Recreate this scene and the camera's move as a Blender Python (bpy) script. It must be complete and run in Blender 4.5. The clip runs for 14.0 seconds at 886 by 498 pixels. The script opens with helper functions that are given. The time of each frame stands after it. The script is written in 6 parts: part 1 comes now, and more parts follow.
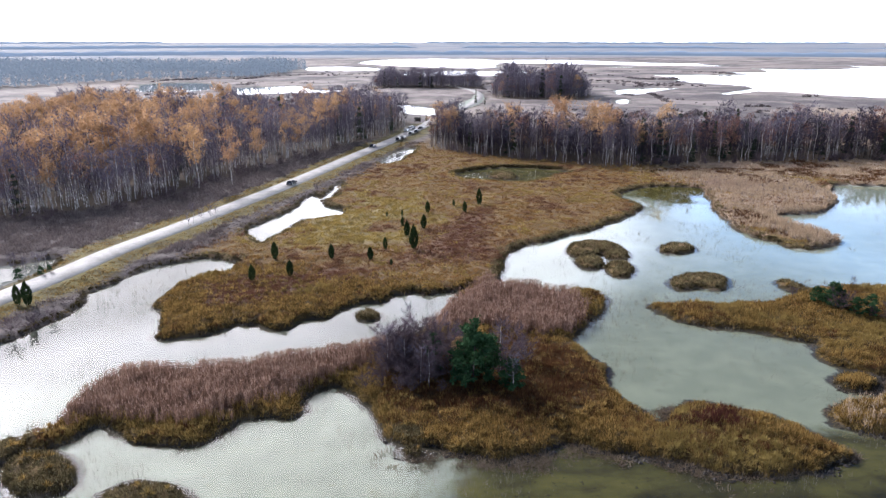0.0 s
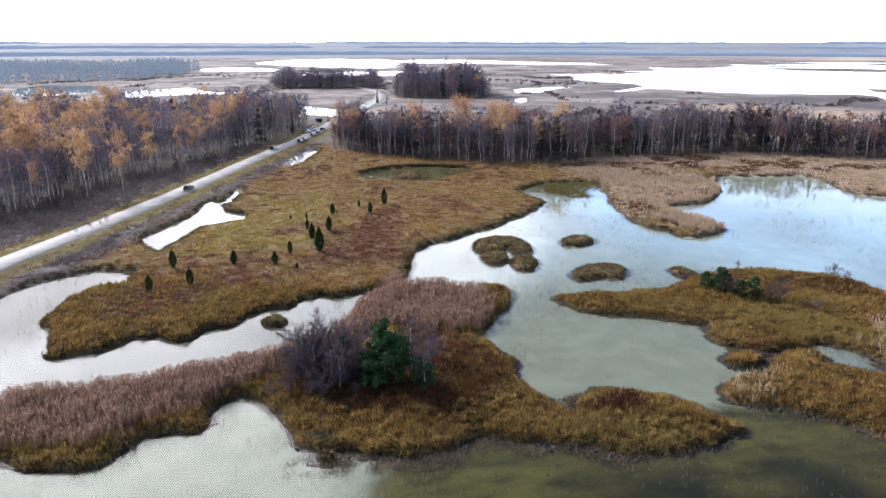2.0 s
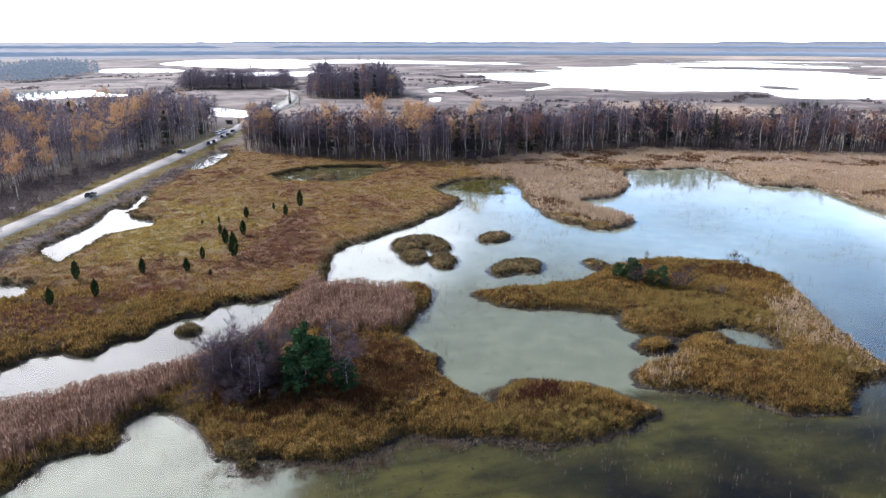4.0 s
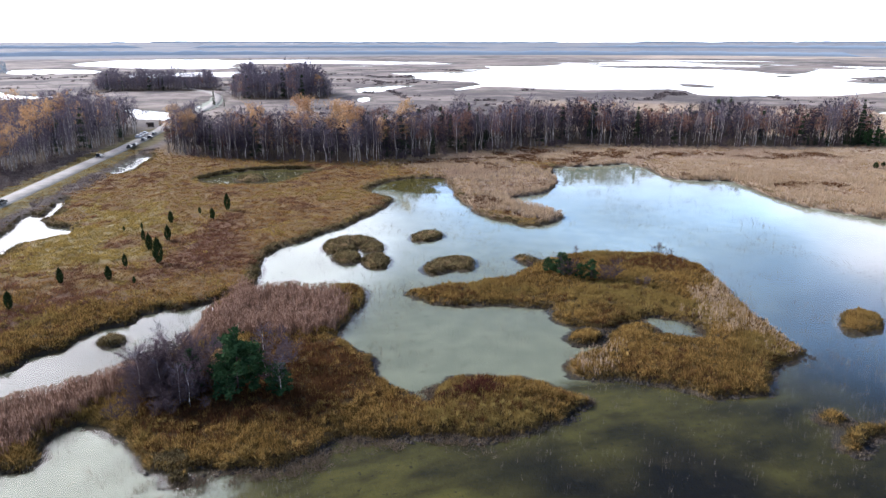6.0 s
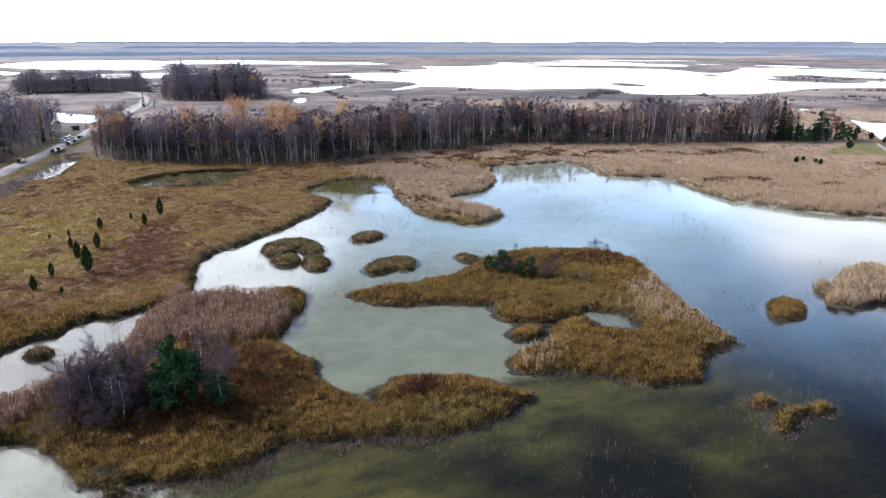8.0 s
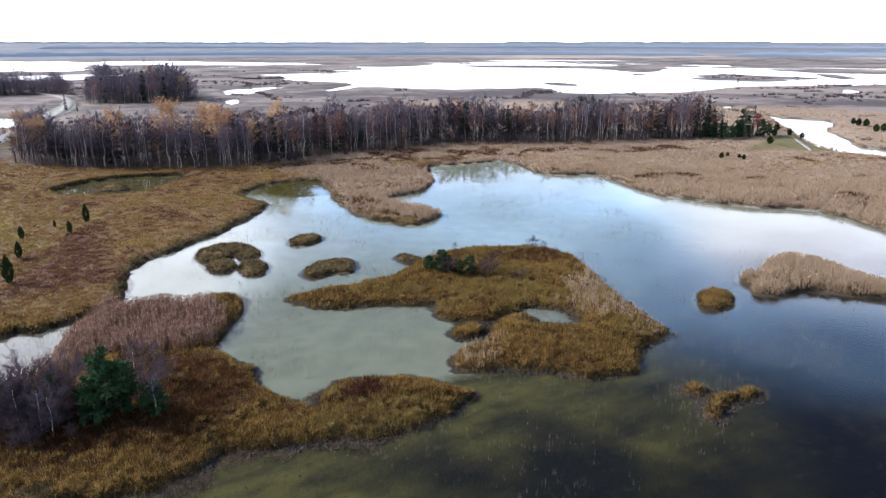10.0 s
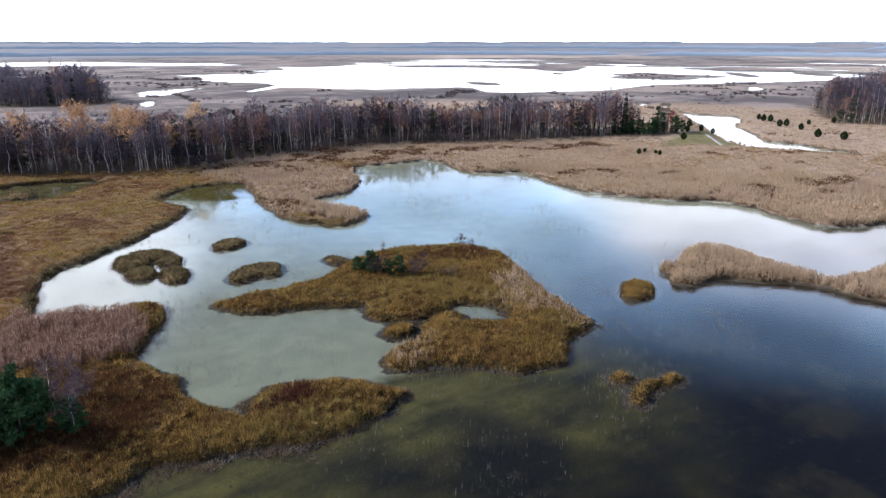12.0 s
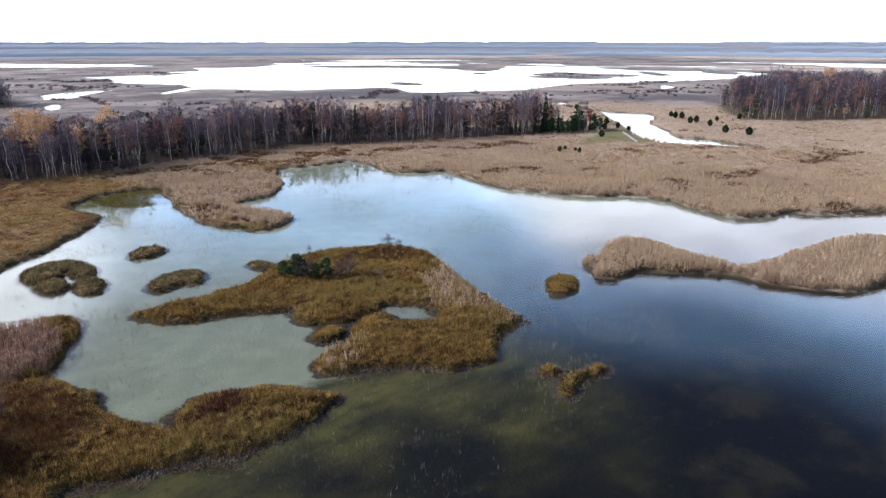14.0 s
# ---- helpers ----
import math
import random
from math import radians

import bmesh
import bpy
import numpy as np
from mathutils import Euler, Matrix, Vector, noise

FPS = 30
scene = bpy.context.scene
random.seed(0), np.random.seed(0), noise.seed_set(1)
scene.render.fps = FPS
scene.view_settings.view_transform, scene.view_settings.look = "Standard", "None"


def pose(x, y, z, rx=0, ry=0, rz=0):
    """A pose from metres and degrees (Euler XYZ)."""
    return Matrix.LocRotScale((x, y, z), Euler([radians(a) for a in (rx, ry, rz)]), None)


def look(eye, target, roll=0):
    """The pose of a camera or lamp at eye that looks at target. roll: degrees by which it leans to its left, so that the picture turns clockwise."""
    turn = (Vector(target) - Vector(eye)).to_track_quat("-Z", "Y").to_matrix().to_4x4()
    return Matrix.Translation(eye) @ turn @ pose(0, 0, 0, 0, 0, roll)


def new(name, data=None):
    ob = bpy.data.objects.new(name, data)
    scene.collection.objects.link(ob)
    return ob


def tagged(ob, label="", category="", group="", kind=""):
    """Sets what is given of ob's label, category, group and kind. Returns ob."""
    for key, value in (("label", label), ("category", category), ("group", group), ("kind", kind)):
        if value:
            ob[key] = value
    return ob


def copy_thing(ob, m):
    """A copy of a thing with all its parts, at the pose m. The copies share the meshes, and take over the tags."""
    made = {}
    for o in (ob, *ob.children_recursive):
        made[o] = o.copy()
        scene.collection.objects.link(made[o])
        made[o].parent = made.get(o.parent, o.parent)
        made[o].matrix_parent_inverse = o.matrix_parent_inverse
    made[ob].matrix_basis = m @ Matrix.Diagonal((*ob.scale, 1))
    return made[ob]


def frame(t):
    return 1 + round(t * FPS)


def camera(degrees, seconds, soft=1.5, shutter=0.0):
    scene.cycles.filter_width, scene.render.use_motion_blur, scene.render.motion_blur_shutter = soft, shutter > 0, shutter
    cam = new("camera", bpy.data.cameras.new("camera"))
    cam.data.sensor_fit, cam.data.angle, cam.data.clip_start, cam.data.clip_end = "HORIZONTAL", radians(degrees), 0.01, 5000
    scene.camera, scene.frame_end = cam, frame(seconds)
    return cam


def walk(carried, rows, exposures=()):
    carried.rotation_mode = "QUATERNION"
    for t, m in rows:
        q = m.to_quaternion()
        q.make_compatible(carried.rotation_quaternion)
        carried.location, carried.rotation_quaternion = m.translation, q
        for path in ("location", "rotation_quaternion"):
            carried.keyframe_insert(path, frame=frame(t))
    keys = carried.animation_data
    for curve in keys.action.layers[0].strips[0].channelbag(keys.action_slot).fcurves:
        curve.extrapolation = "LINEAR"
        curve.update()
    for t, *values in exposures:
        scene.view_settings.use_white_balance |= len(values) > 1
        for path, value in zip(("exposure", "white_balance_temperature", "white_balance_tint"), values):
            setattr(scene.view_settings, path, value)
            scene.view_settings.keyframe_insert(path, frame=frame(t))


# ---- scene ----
# ---- camera: a drone that hovers and turns ----
cam = camera(64.73, 14.0, soft=1.35)
CAMERA_ROWS = [
    (0, -0.00, 0.00, 45.00, -16.541, -0.000),
    (0.5, 0.04, -0.01, 45.00, -16.535, -1.988),
    (1, 0.08, -0.01, 44.99, -16.537, -4.001),
    (1.5, 0.12, -0.01, 44.97, -16.545, -5.971),
    (2, 0.16, -0.01, 44.95, -16.541, -7.880),
    (2.5, 0.20, -0.02, 44.93, -16.542, -9.684),
    (3, 0.24, -0.03, 44.89, -16.548, -11.367),
    (5.5, 0.44, -0.17, 44.70, -16.559, -19.239),
    (6, 0.47, -0.20, 44.67, -16.562, -20.421),
    (6.5, 0.51, -0.23, 44.65, -16.557, -21.624),
    (7, 0.53, -0.25, 44.64, -16.552, -22.884),
    (7.5, 0.55, -0.27, 44.63, -16.552, -24.143),
    (8, 0.57, -0.29, 44.63, -16.554, -25.415),
    (10.5, 0.62, -0.39, 44.67, -16.533, -31.991),
    (11, 0.62, -0.41, 44.66, -16.537, -33.530),
    (11.5, 0.61, -0.44, 44.65, -16.543, -35.088),
    (12, 0.60, -0.46, 44.64, -16.543, -36.637),
    (12.5, 0.58, -0.48, 44.63, -16.540, -38.185),
    (13, 0.56, -0.49, 44.64, -16.542, -39.748),
    (13.5, 0.54, -0.51, 44.66, -16.541, -41.312),
    (14, 0.52, -0.52, 44.68, -16.533, -42.849),
]
walk(cam, [(t, pose(x, y, z, 90 + tilt, 0, turn)) for t, x, y, z, tilt, turn in CAMERA_ROWS],
     [(0.0, 1.68, 5760, 15), (6.0, 1.60, 5760, 15), (14.0, 1.34, 5760, 15)])

# ---- light: thin bright cloud low down and round the sun, blue sky higher up ----
SUN_AZ, SUN_EL = radians(-44), radians(30)          # clockwise from north, above the horizon
SUN_DIR = Vector((math.sin(SUN_AZ) * math.cos(SUN_EL), math.cos(SUN_AZ) * math.cos(SUN_EL), math.sin(SUN_EL)))
SKY_STRENGTH, CLOUD, HALO = 0.05, 1.22, 1.2


class Nodes:
    """Short hand for building a node tree."""

    def __init__(self, tree):
        self.tree = tree
        tree.nodes.clear()

    def link(self, socket, value):
        if isinstance(value, bpy.types.NodeSocket):
            self.tree.links.new(value, socket)
        else:
            socket.default_value = value

    def node(self, kind, inputs=None, **props):
        n = self.tree.nodes.new(kind)
        for key, value in props.items():
            setattr(n, key, value)
        for key, value in (inputs or {}).items():
            self.link(n.inputs[key], value)
        return n

    def math(self, op, a, b=0.0, clamp=False):
        n = self.node("ShaderNodeMath", {0: a, 1: b}, operation=op)
        n.use_clamp = clamp
        return n.outputs[0]

    def vec(self, op, a, b=(0, 0, 0)):
        n = self.node("ShaderNodeVectorMath", {0: a, 1: b}, operation=op)
        return n.outputs["Value"] if op == "DOT_PRODUCT" else n.outputs[0]

    def ramp(self, value, low, high, a=0.0, b=1.0):
        n = self.node("ShaderNodeMapRange", {0: value, 1: low, 2: high, 3: a, 4: b}, interpolation_type="SMOOTHSTEP")
        return n.outputs[0]

    def mix(self, factor, a, b, blend="MIX"):
        n = self.node("ShaderNodeMix", data_type="RGBA", blend_type=blend)
        self.link(n.inputs[0], factor)
        self.link(n.inputs[6], a)
        self.link(n.inputs[7], b)
        return n.outputs[2]

    def noise(self, vector, scale, detail=3.0, rough=0.55):
        n = self.node("ShaderNodeTexNoise", {"Vector": vector, "Scale": scale, "Detail": detail, "Roughness": rough})
        return n.outputs["Fac"]


def rgb(r, g, b):
    return (r, g, b, 1.0)


world = bpy.data.worlds.new("sky")
scene.world = world
world.use_nodes = True
n = Nodes(world.node_tree)
sky = n.node("ShaderNodeTexSky", sky_type="NISHITA", sun_disc=False, sun_elevation=SUN_EL, sun_rotation=SUN_AZ,
             air_density=0.38, dust_density=0.2, ozone_density=3.0)
way = n.node("ShaderNodeTexCoord").outputs["Generated"]
axes = n.node("ShaderNodeSeparateXYZ", {0: way}).outputs
up, east = axes[2], axes[0]
flat = n.vec("DIVIDE", way, n.node("ShaderNodeCombineXYZ", {0: n.math("ADD", up, 0.12), 1: n.math("ADD", up, 0.12), 2: 1.0}).outputs[0])
puffs = n.noise(flat, 0.75, 3.0, 0.45)
greys = n.noise(flat, 1.5, 4.0, 0.5)
near_sun = n.vec("DOT_PRODUCT", way, tuple(SUN_DIR))
veil = n.math("SUBTRACT", near_sun, n.math("MULTIPLY", n.math("MAXIMUM", n.math("SUBTRACT", up, 0.27), 0.0), 0.75))
cover = n.math("ADD", n.math("ADD", n.ramp(up, 0.13, 0.05, 0.0, 0.35), n.mix(n.ramp(east, 0.40, 0.68), n.ramp(up, 0.46, 0.19, 0.0, 0.62), n.ramp(up, 0.56, 0.26, 0.0, 0.64))), n.ramp(veil, 0.50, 0.66, 0.0, 0.85))
cover = n.math("ADD", cover, n.math("MULTIPLY", n.math("SUBTRACT", puffs, 0.5), 0.75))
bank = n.math("MULTIPLY", n.ramp(n.math("ADD", east, n.math("MULTIPLY", puffs, 0.25)), 0.80, 0.90), n.ramp(up, 0.36, 0.25))
cover = n.math("ADD", cover, n.math("MULTIPLY", bank, 0.5))
cover = n.ramp(cover, 0.18, 0.80)
halo = n.math("POWER", n.math("MAXIMUM", near_sun, 0.0), 30.0)
halo = n.math("ADD", halo, n.math("MULTIPLY", n.math("POWER", n.math("MAXIMUM", near_sun, 0.0), 90.0), 1.2))
cloud_light = n.math("ADD", n.math("ADD", CLOUD, n.ramp(near_sun, 0.52, 0.80, 0.0, 0.55)), n.math("MULTIPLY", halo, HALO))
cloud_light = n.math("MULTIPLY", cloud_light, n.ramp(greys, 0.36, 0.62, 0.80, 1.06))
grey_bank = n.math("MULTIPLY", n.ramp(n.math("ADD", east, n.math("MULTIPLY", greys, 0.2)), -0.08, -0.24), n.ramp(n.math("ADD", up, n.math("MULTIPLY", greys, 0.12)), 0.47, 0.40))
cloud_light = n.math("MULTIPLY", cloud_light, n.math("SUBTRACT", 1.0, n.math("MULTIPLY", grey_bank, 0.42)))
blue = n.node("ShaderNodeBackground", {0: sky.outputs[0], 1: SKY_STRENGTH})
whiter = n.math("MAXIMUM", n.ramp(veil, 0.42, 0.62), n.math("MAXIMUM", n.ramp(up, 0.24, 0.12), bank))
tone = n.mix(whiter, rgb(0.46, 0.72, 1.02), n.mix(n.ramp(near_sun, 0.65, 0.90), rgb(1.0, 0.99, 0.98), rgb(1.07, 0.99, 0.92)))
white = n.node("ShaderNodeBackground", {0: tone, 1: cloud_light})
both = n.node("ShaderNodeMixShader", {0: cover, 1: blue.outputs[0], 2: white.outputs[0]})
n.node("ShaderNodeOutputWorld", {0: both.outputs[0]})

sun = new("sun", bpy.data.lights.new("sun", "SUN"))
sun.data.energy, sun.data.angle, sun.data.color = 2.2, radians(10), (1.0, 0.95, 0.88)
sun.matrix_world = look(SUN_DIR * 100, (0, 0, 0))


# ---- materials ----
def material(name, build):
    m = bpy.data.materials.new(name)
    m.use_nodes = True
    nodes = Nodes(m.node_tree)
    shader = build(nodes)
    nodes.node("ShaderNodeOutputMaterial", {0: shader})
    return m


def principled(n, colour, rough=0.8, bump=None, bump_depth=0.05, metal=0.0, spec=0.3):
    inputs = {"Base Color": colour, "Roughness": rough, "Metallic": metal, "Specular IOR Level": spec}
    if bump is not None:
        inputs["Normal"] = n.node("ShaderNodeBump", {"Height": bump, "Distance": bump_depth, "Strength": 0.8}).outputs[0]
    return n.node("ShaderNodeBsdfPrincipled", inputs).outputs[0]


def place(n):
    return n.node("ShaderNodeNewGeometry").outputs["Position"]


def attribute(n, name):
    return n.node("ShaderNodeAttribute", attribute_name=name).outputs["Fac"]


def ground_build(n):
    p = place(n)
    fine, mid, broad = n.noise(p, 1.6, 5.0, 0.7), n.noise(p, 0.22, 4.0, 0.6), n.noise(p, 0.03, 3.0)
    sedge = n.mix(n.ramp(mid, 0.35, 0.65), rgb(0.055, 0.038, 0.016), rgb(0.12, 0.078, 0.026))
    meadow = n.mix(n.ramp(mid, 0.35, 0.65), rgb(0.125, 0.073, 0.032), rgb(0.175, 0.118, 0.046))
    russet = n.mix(n.ramp(mid, 0.4, 0.6), rgb(0.10, 0.050, 0.032), rgb(0.14, 0.078, 0.042))
    yellow = n.mix(n.ramp(fine, 0.4, 0.6), rgb(0.17, 0.135, 0.058), rgb(0.27, 0.215, 0.10))
    straw = n.mix(n.ramp(mid, 0.35, 0.65), rgb(0.27, 0.20, 0.14), rgb(0.36, 0.28, 0.205))
    reed = n.mix(n.ramp(mid, 0.35, 0.65), rgb(0.14, 0.075, 0.055), rgb(0.21, 0.125, 0.095))
    heath = n.mix(n.ramp(mid, 0.35, 0.65), rgb(0.095, 0.077, 0.072), rgb(0.165, 0.137, 0.127))
    verge = n.mix(n.ramp(mid, 0.35, 0.65), rgb(0.085, 0.070, 0.026), rgb(0.155, 0.128, 0.042))
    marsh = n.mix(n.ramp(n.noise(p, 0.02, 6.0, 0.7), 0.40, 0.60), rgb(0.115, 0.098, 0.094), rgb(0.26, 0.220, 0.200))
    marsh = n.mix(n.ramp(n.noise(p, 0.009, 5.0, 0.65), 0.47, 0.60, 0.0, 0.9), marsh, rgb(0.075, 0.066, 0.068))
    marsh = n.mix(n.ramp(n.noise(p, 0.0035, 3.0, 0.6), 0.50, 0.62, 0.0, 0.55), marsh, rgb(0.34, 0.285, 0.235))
    lawn = n.mix(n.ramp(mid, 0.35, 0.65), rgb(0.125, 0.112, 0.045), rgb(0.185, 0.165, 0.070))
    litter = n.mix(n.ramp(fine, 0.4, 0.6), rgb(0.055, 0.040, 0.030), rgb(0.10, 0.070, 0.045))
    # far fields, the blue grey of distant haze mixed into their colour
    hazed_field = n.mix(n.ramp(n.noise(p, 0.004, 2.0), 0.4, 0.6), rgb(0.22, 0.222, 0.235), rgb(0.16, 0.185, 0.22))
    pale = n.mix(n.ramp(n.noise(p, 0.006, 3.0), 0.4, 0.6), rgb(0.40, 0.33, 0.27), rgb(0.54, 0.45, 0.35))
    c = sedge
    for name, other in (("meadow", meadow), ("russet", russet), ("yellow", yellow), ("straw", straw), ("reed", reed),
                        ("heath", heath), ("lawn", lawn), ("marsh", marsh), ("hazed_field", hazed_field), ("pale", pale), ("wood", litter), ("verge", verge)):
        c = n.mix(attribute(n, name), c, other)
    c = n.mix(n.ramp(fine, 0.25, 0.75, 0.0, 0.55), c, n.mix(0.5, c, rgb(0.05, 0.035, 0.02)))
    # the bed: pale marl shallows, algae, deep basin of mud with underwater dimness painted in
    marl = n.mix(n.ramp(mid, 0.35, 0.7), rgb(0.218, 0.242, 0.200), rgb(0.268, 0.292, 0.240))
    algae = n.mix(n.ramp(n.math("ADD", n.math("MULTIPLY", n.noise(n.vec("MULTIPLY", p, (0.45, 1.0, 1.0)), 0.16, 6.0, 0.62), 0.75), n.math("MULTIPLY", mid, 0.25)), 0.30, 0.68), rgb(0.020, 0.018, 0.006), rgb(0.130, 0.120, 0.030))
    bed = n.mix(n.ramp(n.math("ADD", attribute(n, "algae"), n.math("MULTIPLY", n.math("SUBTRACT", mid, 0.5), 0.9)), 0.25, 0.62), marl, algae)
    bed = n.mix(n.ramp(n.noise(p, 0.9, 3.0), 0.66, 0.71, 0.0, 0.5), bed, rgb(0.10, 0.09, 0.025))
    # mud blackened further: light lost in deep water is put into its colour
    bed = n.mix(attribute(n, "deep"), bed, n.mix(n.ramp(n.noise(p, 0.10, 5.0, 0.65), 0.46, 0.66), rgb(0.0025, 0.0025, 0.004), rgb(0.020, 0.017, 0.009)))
    bed = n.mix(n.ramp(n.noise(p, 0.35, 5.0, 0.7), 0.58, 0.72, 0.0, 0.38), bed, rgb(0.05, 0.05, 0.032))
    bed = n.mix(n.math("MULTIPLY", n.ramp(n.noise(p, 1.3, 2.0), 0.64, 0.70, 0.0, 0.8), attribute(n, "algae")), bed, rgb(0.02, 0.02, 0.012))
    bed = n.mix(n.ramp(n.math("ADD", attribute(n, "rim"), n.math("MULTIPLY", n.math("SUBTRACT", n.noise(p, 0.8, 4.0, 0.7), 0.5), 1.4)), 0.35, 0.75), bed, rgb(0.055, 0.047, 0.038))
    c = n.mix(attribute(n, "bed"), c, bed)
    return principled(n, c, 0.9, n.math("ADD", fine, mid), 0.25, spec=0.15)


def water_build(n):
    gloss = n.node("ShaderNodeBsdfGlossy", {"Color": rgb(0.97, 0.98, 1.0), "Roughness": 0.035}).outputs[0]
    clear = n.node("ShaderNodeBsdfTransparent", {0: rgb(0.88, 0.90, 0.80)}).outputs[0]
    f = n.node("ShaderNodeFresnel", {"IOR": 1.34}).outputs[0]
    return n.node("ShaderNodeMixShader", {0: f, 1: clear, 2: gloss}).outputs[0]


def blades(dark, light, tip=None, patch=0.25, glow=0.35):
    """Leaves and stems: two tones by blade and by patch, with light coming through."""
    def build(n):
        g = n.node("ShaderNodeNewGeometry")
        by_blade = g.outputs["Random Per Island"]
        by_patch = n.math("ADD", n.math("MULTIPLY", n.noise(g.outputs["Position"], patch, 3.0, 0.6), 0.55), n.math("MULTIPLY", n.noise(g.outputs["Position"], patch * 4.5, 2.0), 0.45))
        c = n.mix(n.ramp(n.math("ADD", n.math("MULTIPLY", by_blade, 0.55), n.math("MULTIPLY", by_patch, 0.9)), 0.35, 1.05), rgb(*dark), rgb(*light))
        if tip:
            c = n.mix(n.ramp(n.noise(g.outputs["Position"], patch * 0.35, 2.0), 0.5, 0.68, 0.0, 0.8), c, rgb(*tip))
        a = n.node("ShaderNodeBsdfDiffuse", {0: c}).outputs[0]
        b = n.node("ShaderNodeBsdfTranslucent", {0: c}).outputs[0]
        return n.node("ShaderNodeMixShader", {0: glow, 1: a, 2: b}).outputs[0]
    return build


def leaves(dark, light, glow=0.35):
    """Foliage of one tree: a tone of its own, varied leaf by leaf."""
    def build(n):
        own = n.node("ShaderNodeObjectInfo").outputs["Random"]
        g = n.node("ShaderNodeNewGeometry").outputs["Random Per Island"]
        c = n.mix(n.math("ADD", n.math("MULTIPLY", own, 0.6), n.math("MULTIPLY", g, 0.4)), rgb(*dark), rgb(*light))
        a = n.node("ShaderNodeBsdfDiffuse", {0: c}).outputs[0]
        b = n.node("ShaderNodeBsdfTranslucent", {0: c}).outputs[0]
        return n.node("ShaderNodeMixShader", {0: glow, 1: a, 2: b}).outputs[0]
    return build


def bark(dark, light, scale):
    def build(n):
        p = place(n)
        own = n.node("ShaderNodeObjectInfo").outputs["Random"]
        stretched = n.vec("MULTIPLY", p, (1.0, 1.0, 2.5))
        c = n.mix(n.ramp(n.noise(stretched, scale, 3.0), 0.42, 0.6), rgb(*dark), rgb(*light))
        c = n.mix(n.math("MULTIPLY", own, 0.45), c, rgb(*dark))
        return principled(n, c, 0.85, spec=0.15)
    return build


def speckled(dark, light, scale, rough=0.8, depth=0.02, spec=0.3):
    def build(n):
        p = place(n)
        a, b = n.noise(p, scale, 4.0, 0.65), n.noise(p, scale * 0.07, 3.0)
        c = n.mix(n.ramp(n.math("ADD", n.math("MULTIPLY", a, 0.5), n.math("MULTIPLY", b, 0.5)), 0.38, 0.62), rgb(*dark), rgb(*light))
        return principled(n, c, rough, a, depth, spec=spec)
    return build


def painted_haze_build(n, dark=(0.13, 0.17, 0.215), light=(0.18, 0.21, 0.25), strength=0.17):
    """Woods towards the horizon, a plain backdrop: haze painted as colour and faint glow."""
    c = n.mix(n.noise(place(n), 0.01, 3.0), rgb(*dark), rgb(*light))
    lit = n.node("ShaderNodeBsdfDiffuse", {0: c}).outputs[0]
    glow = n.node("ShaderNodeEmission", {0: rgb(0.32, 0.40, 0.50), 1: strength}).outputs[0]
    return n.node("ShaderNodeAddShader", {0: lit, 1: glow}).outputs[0]


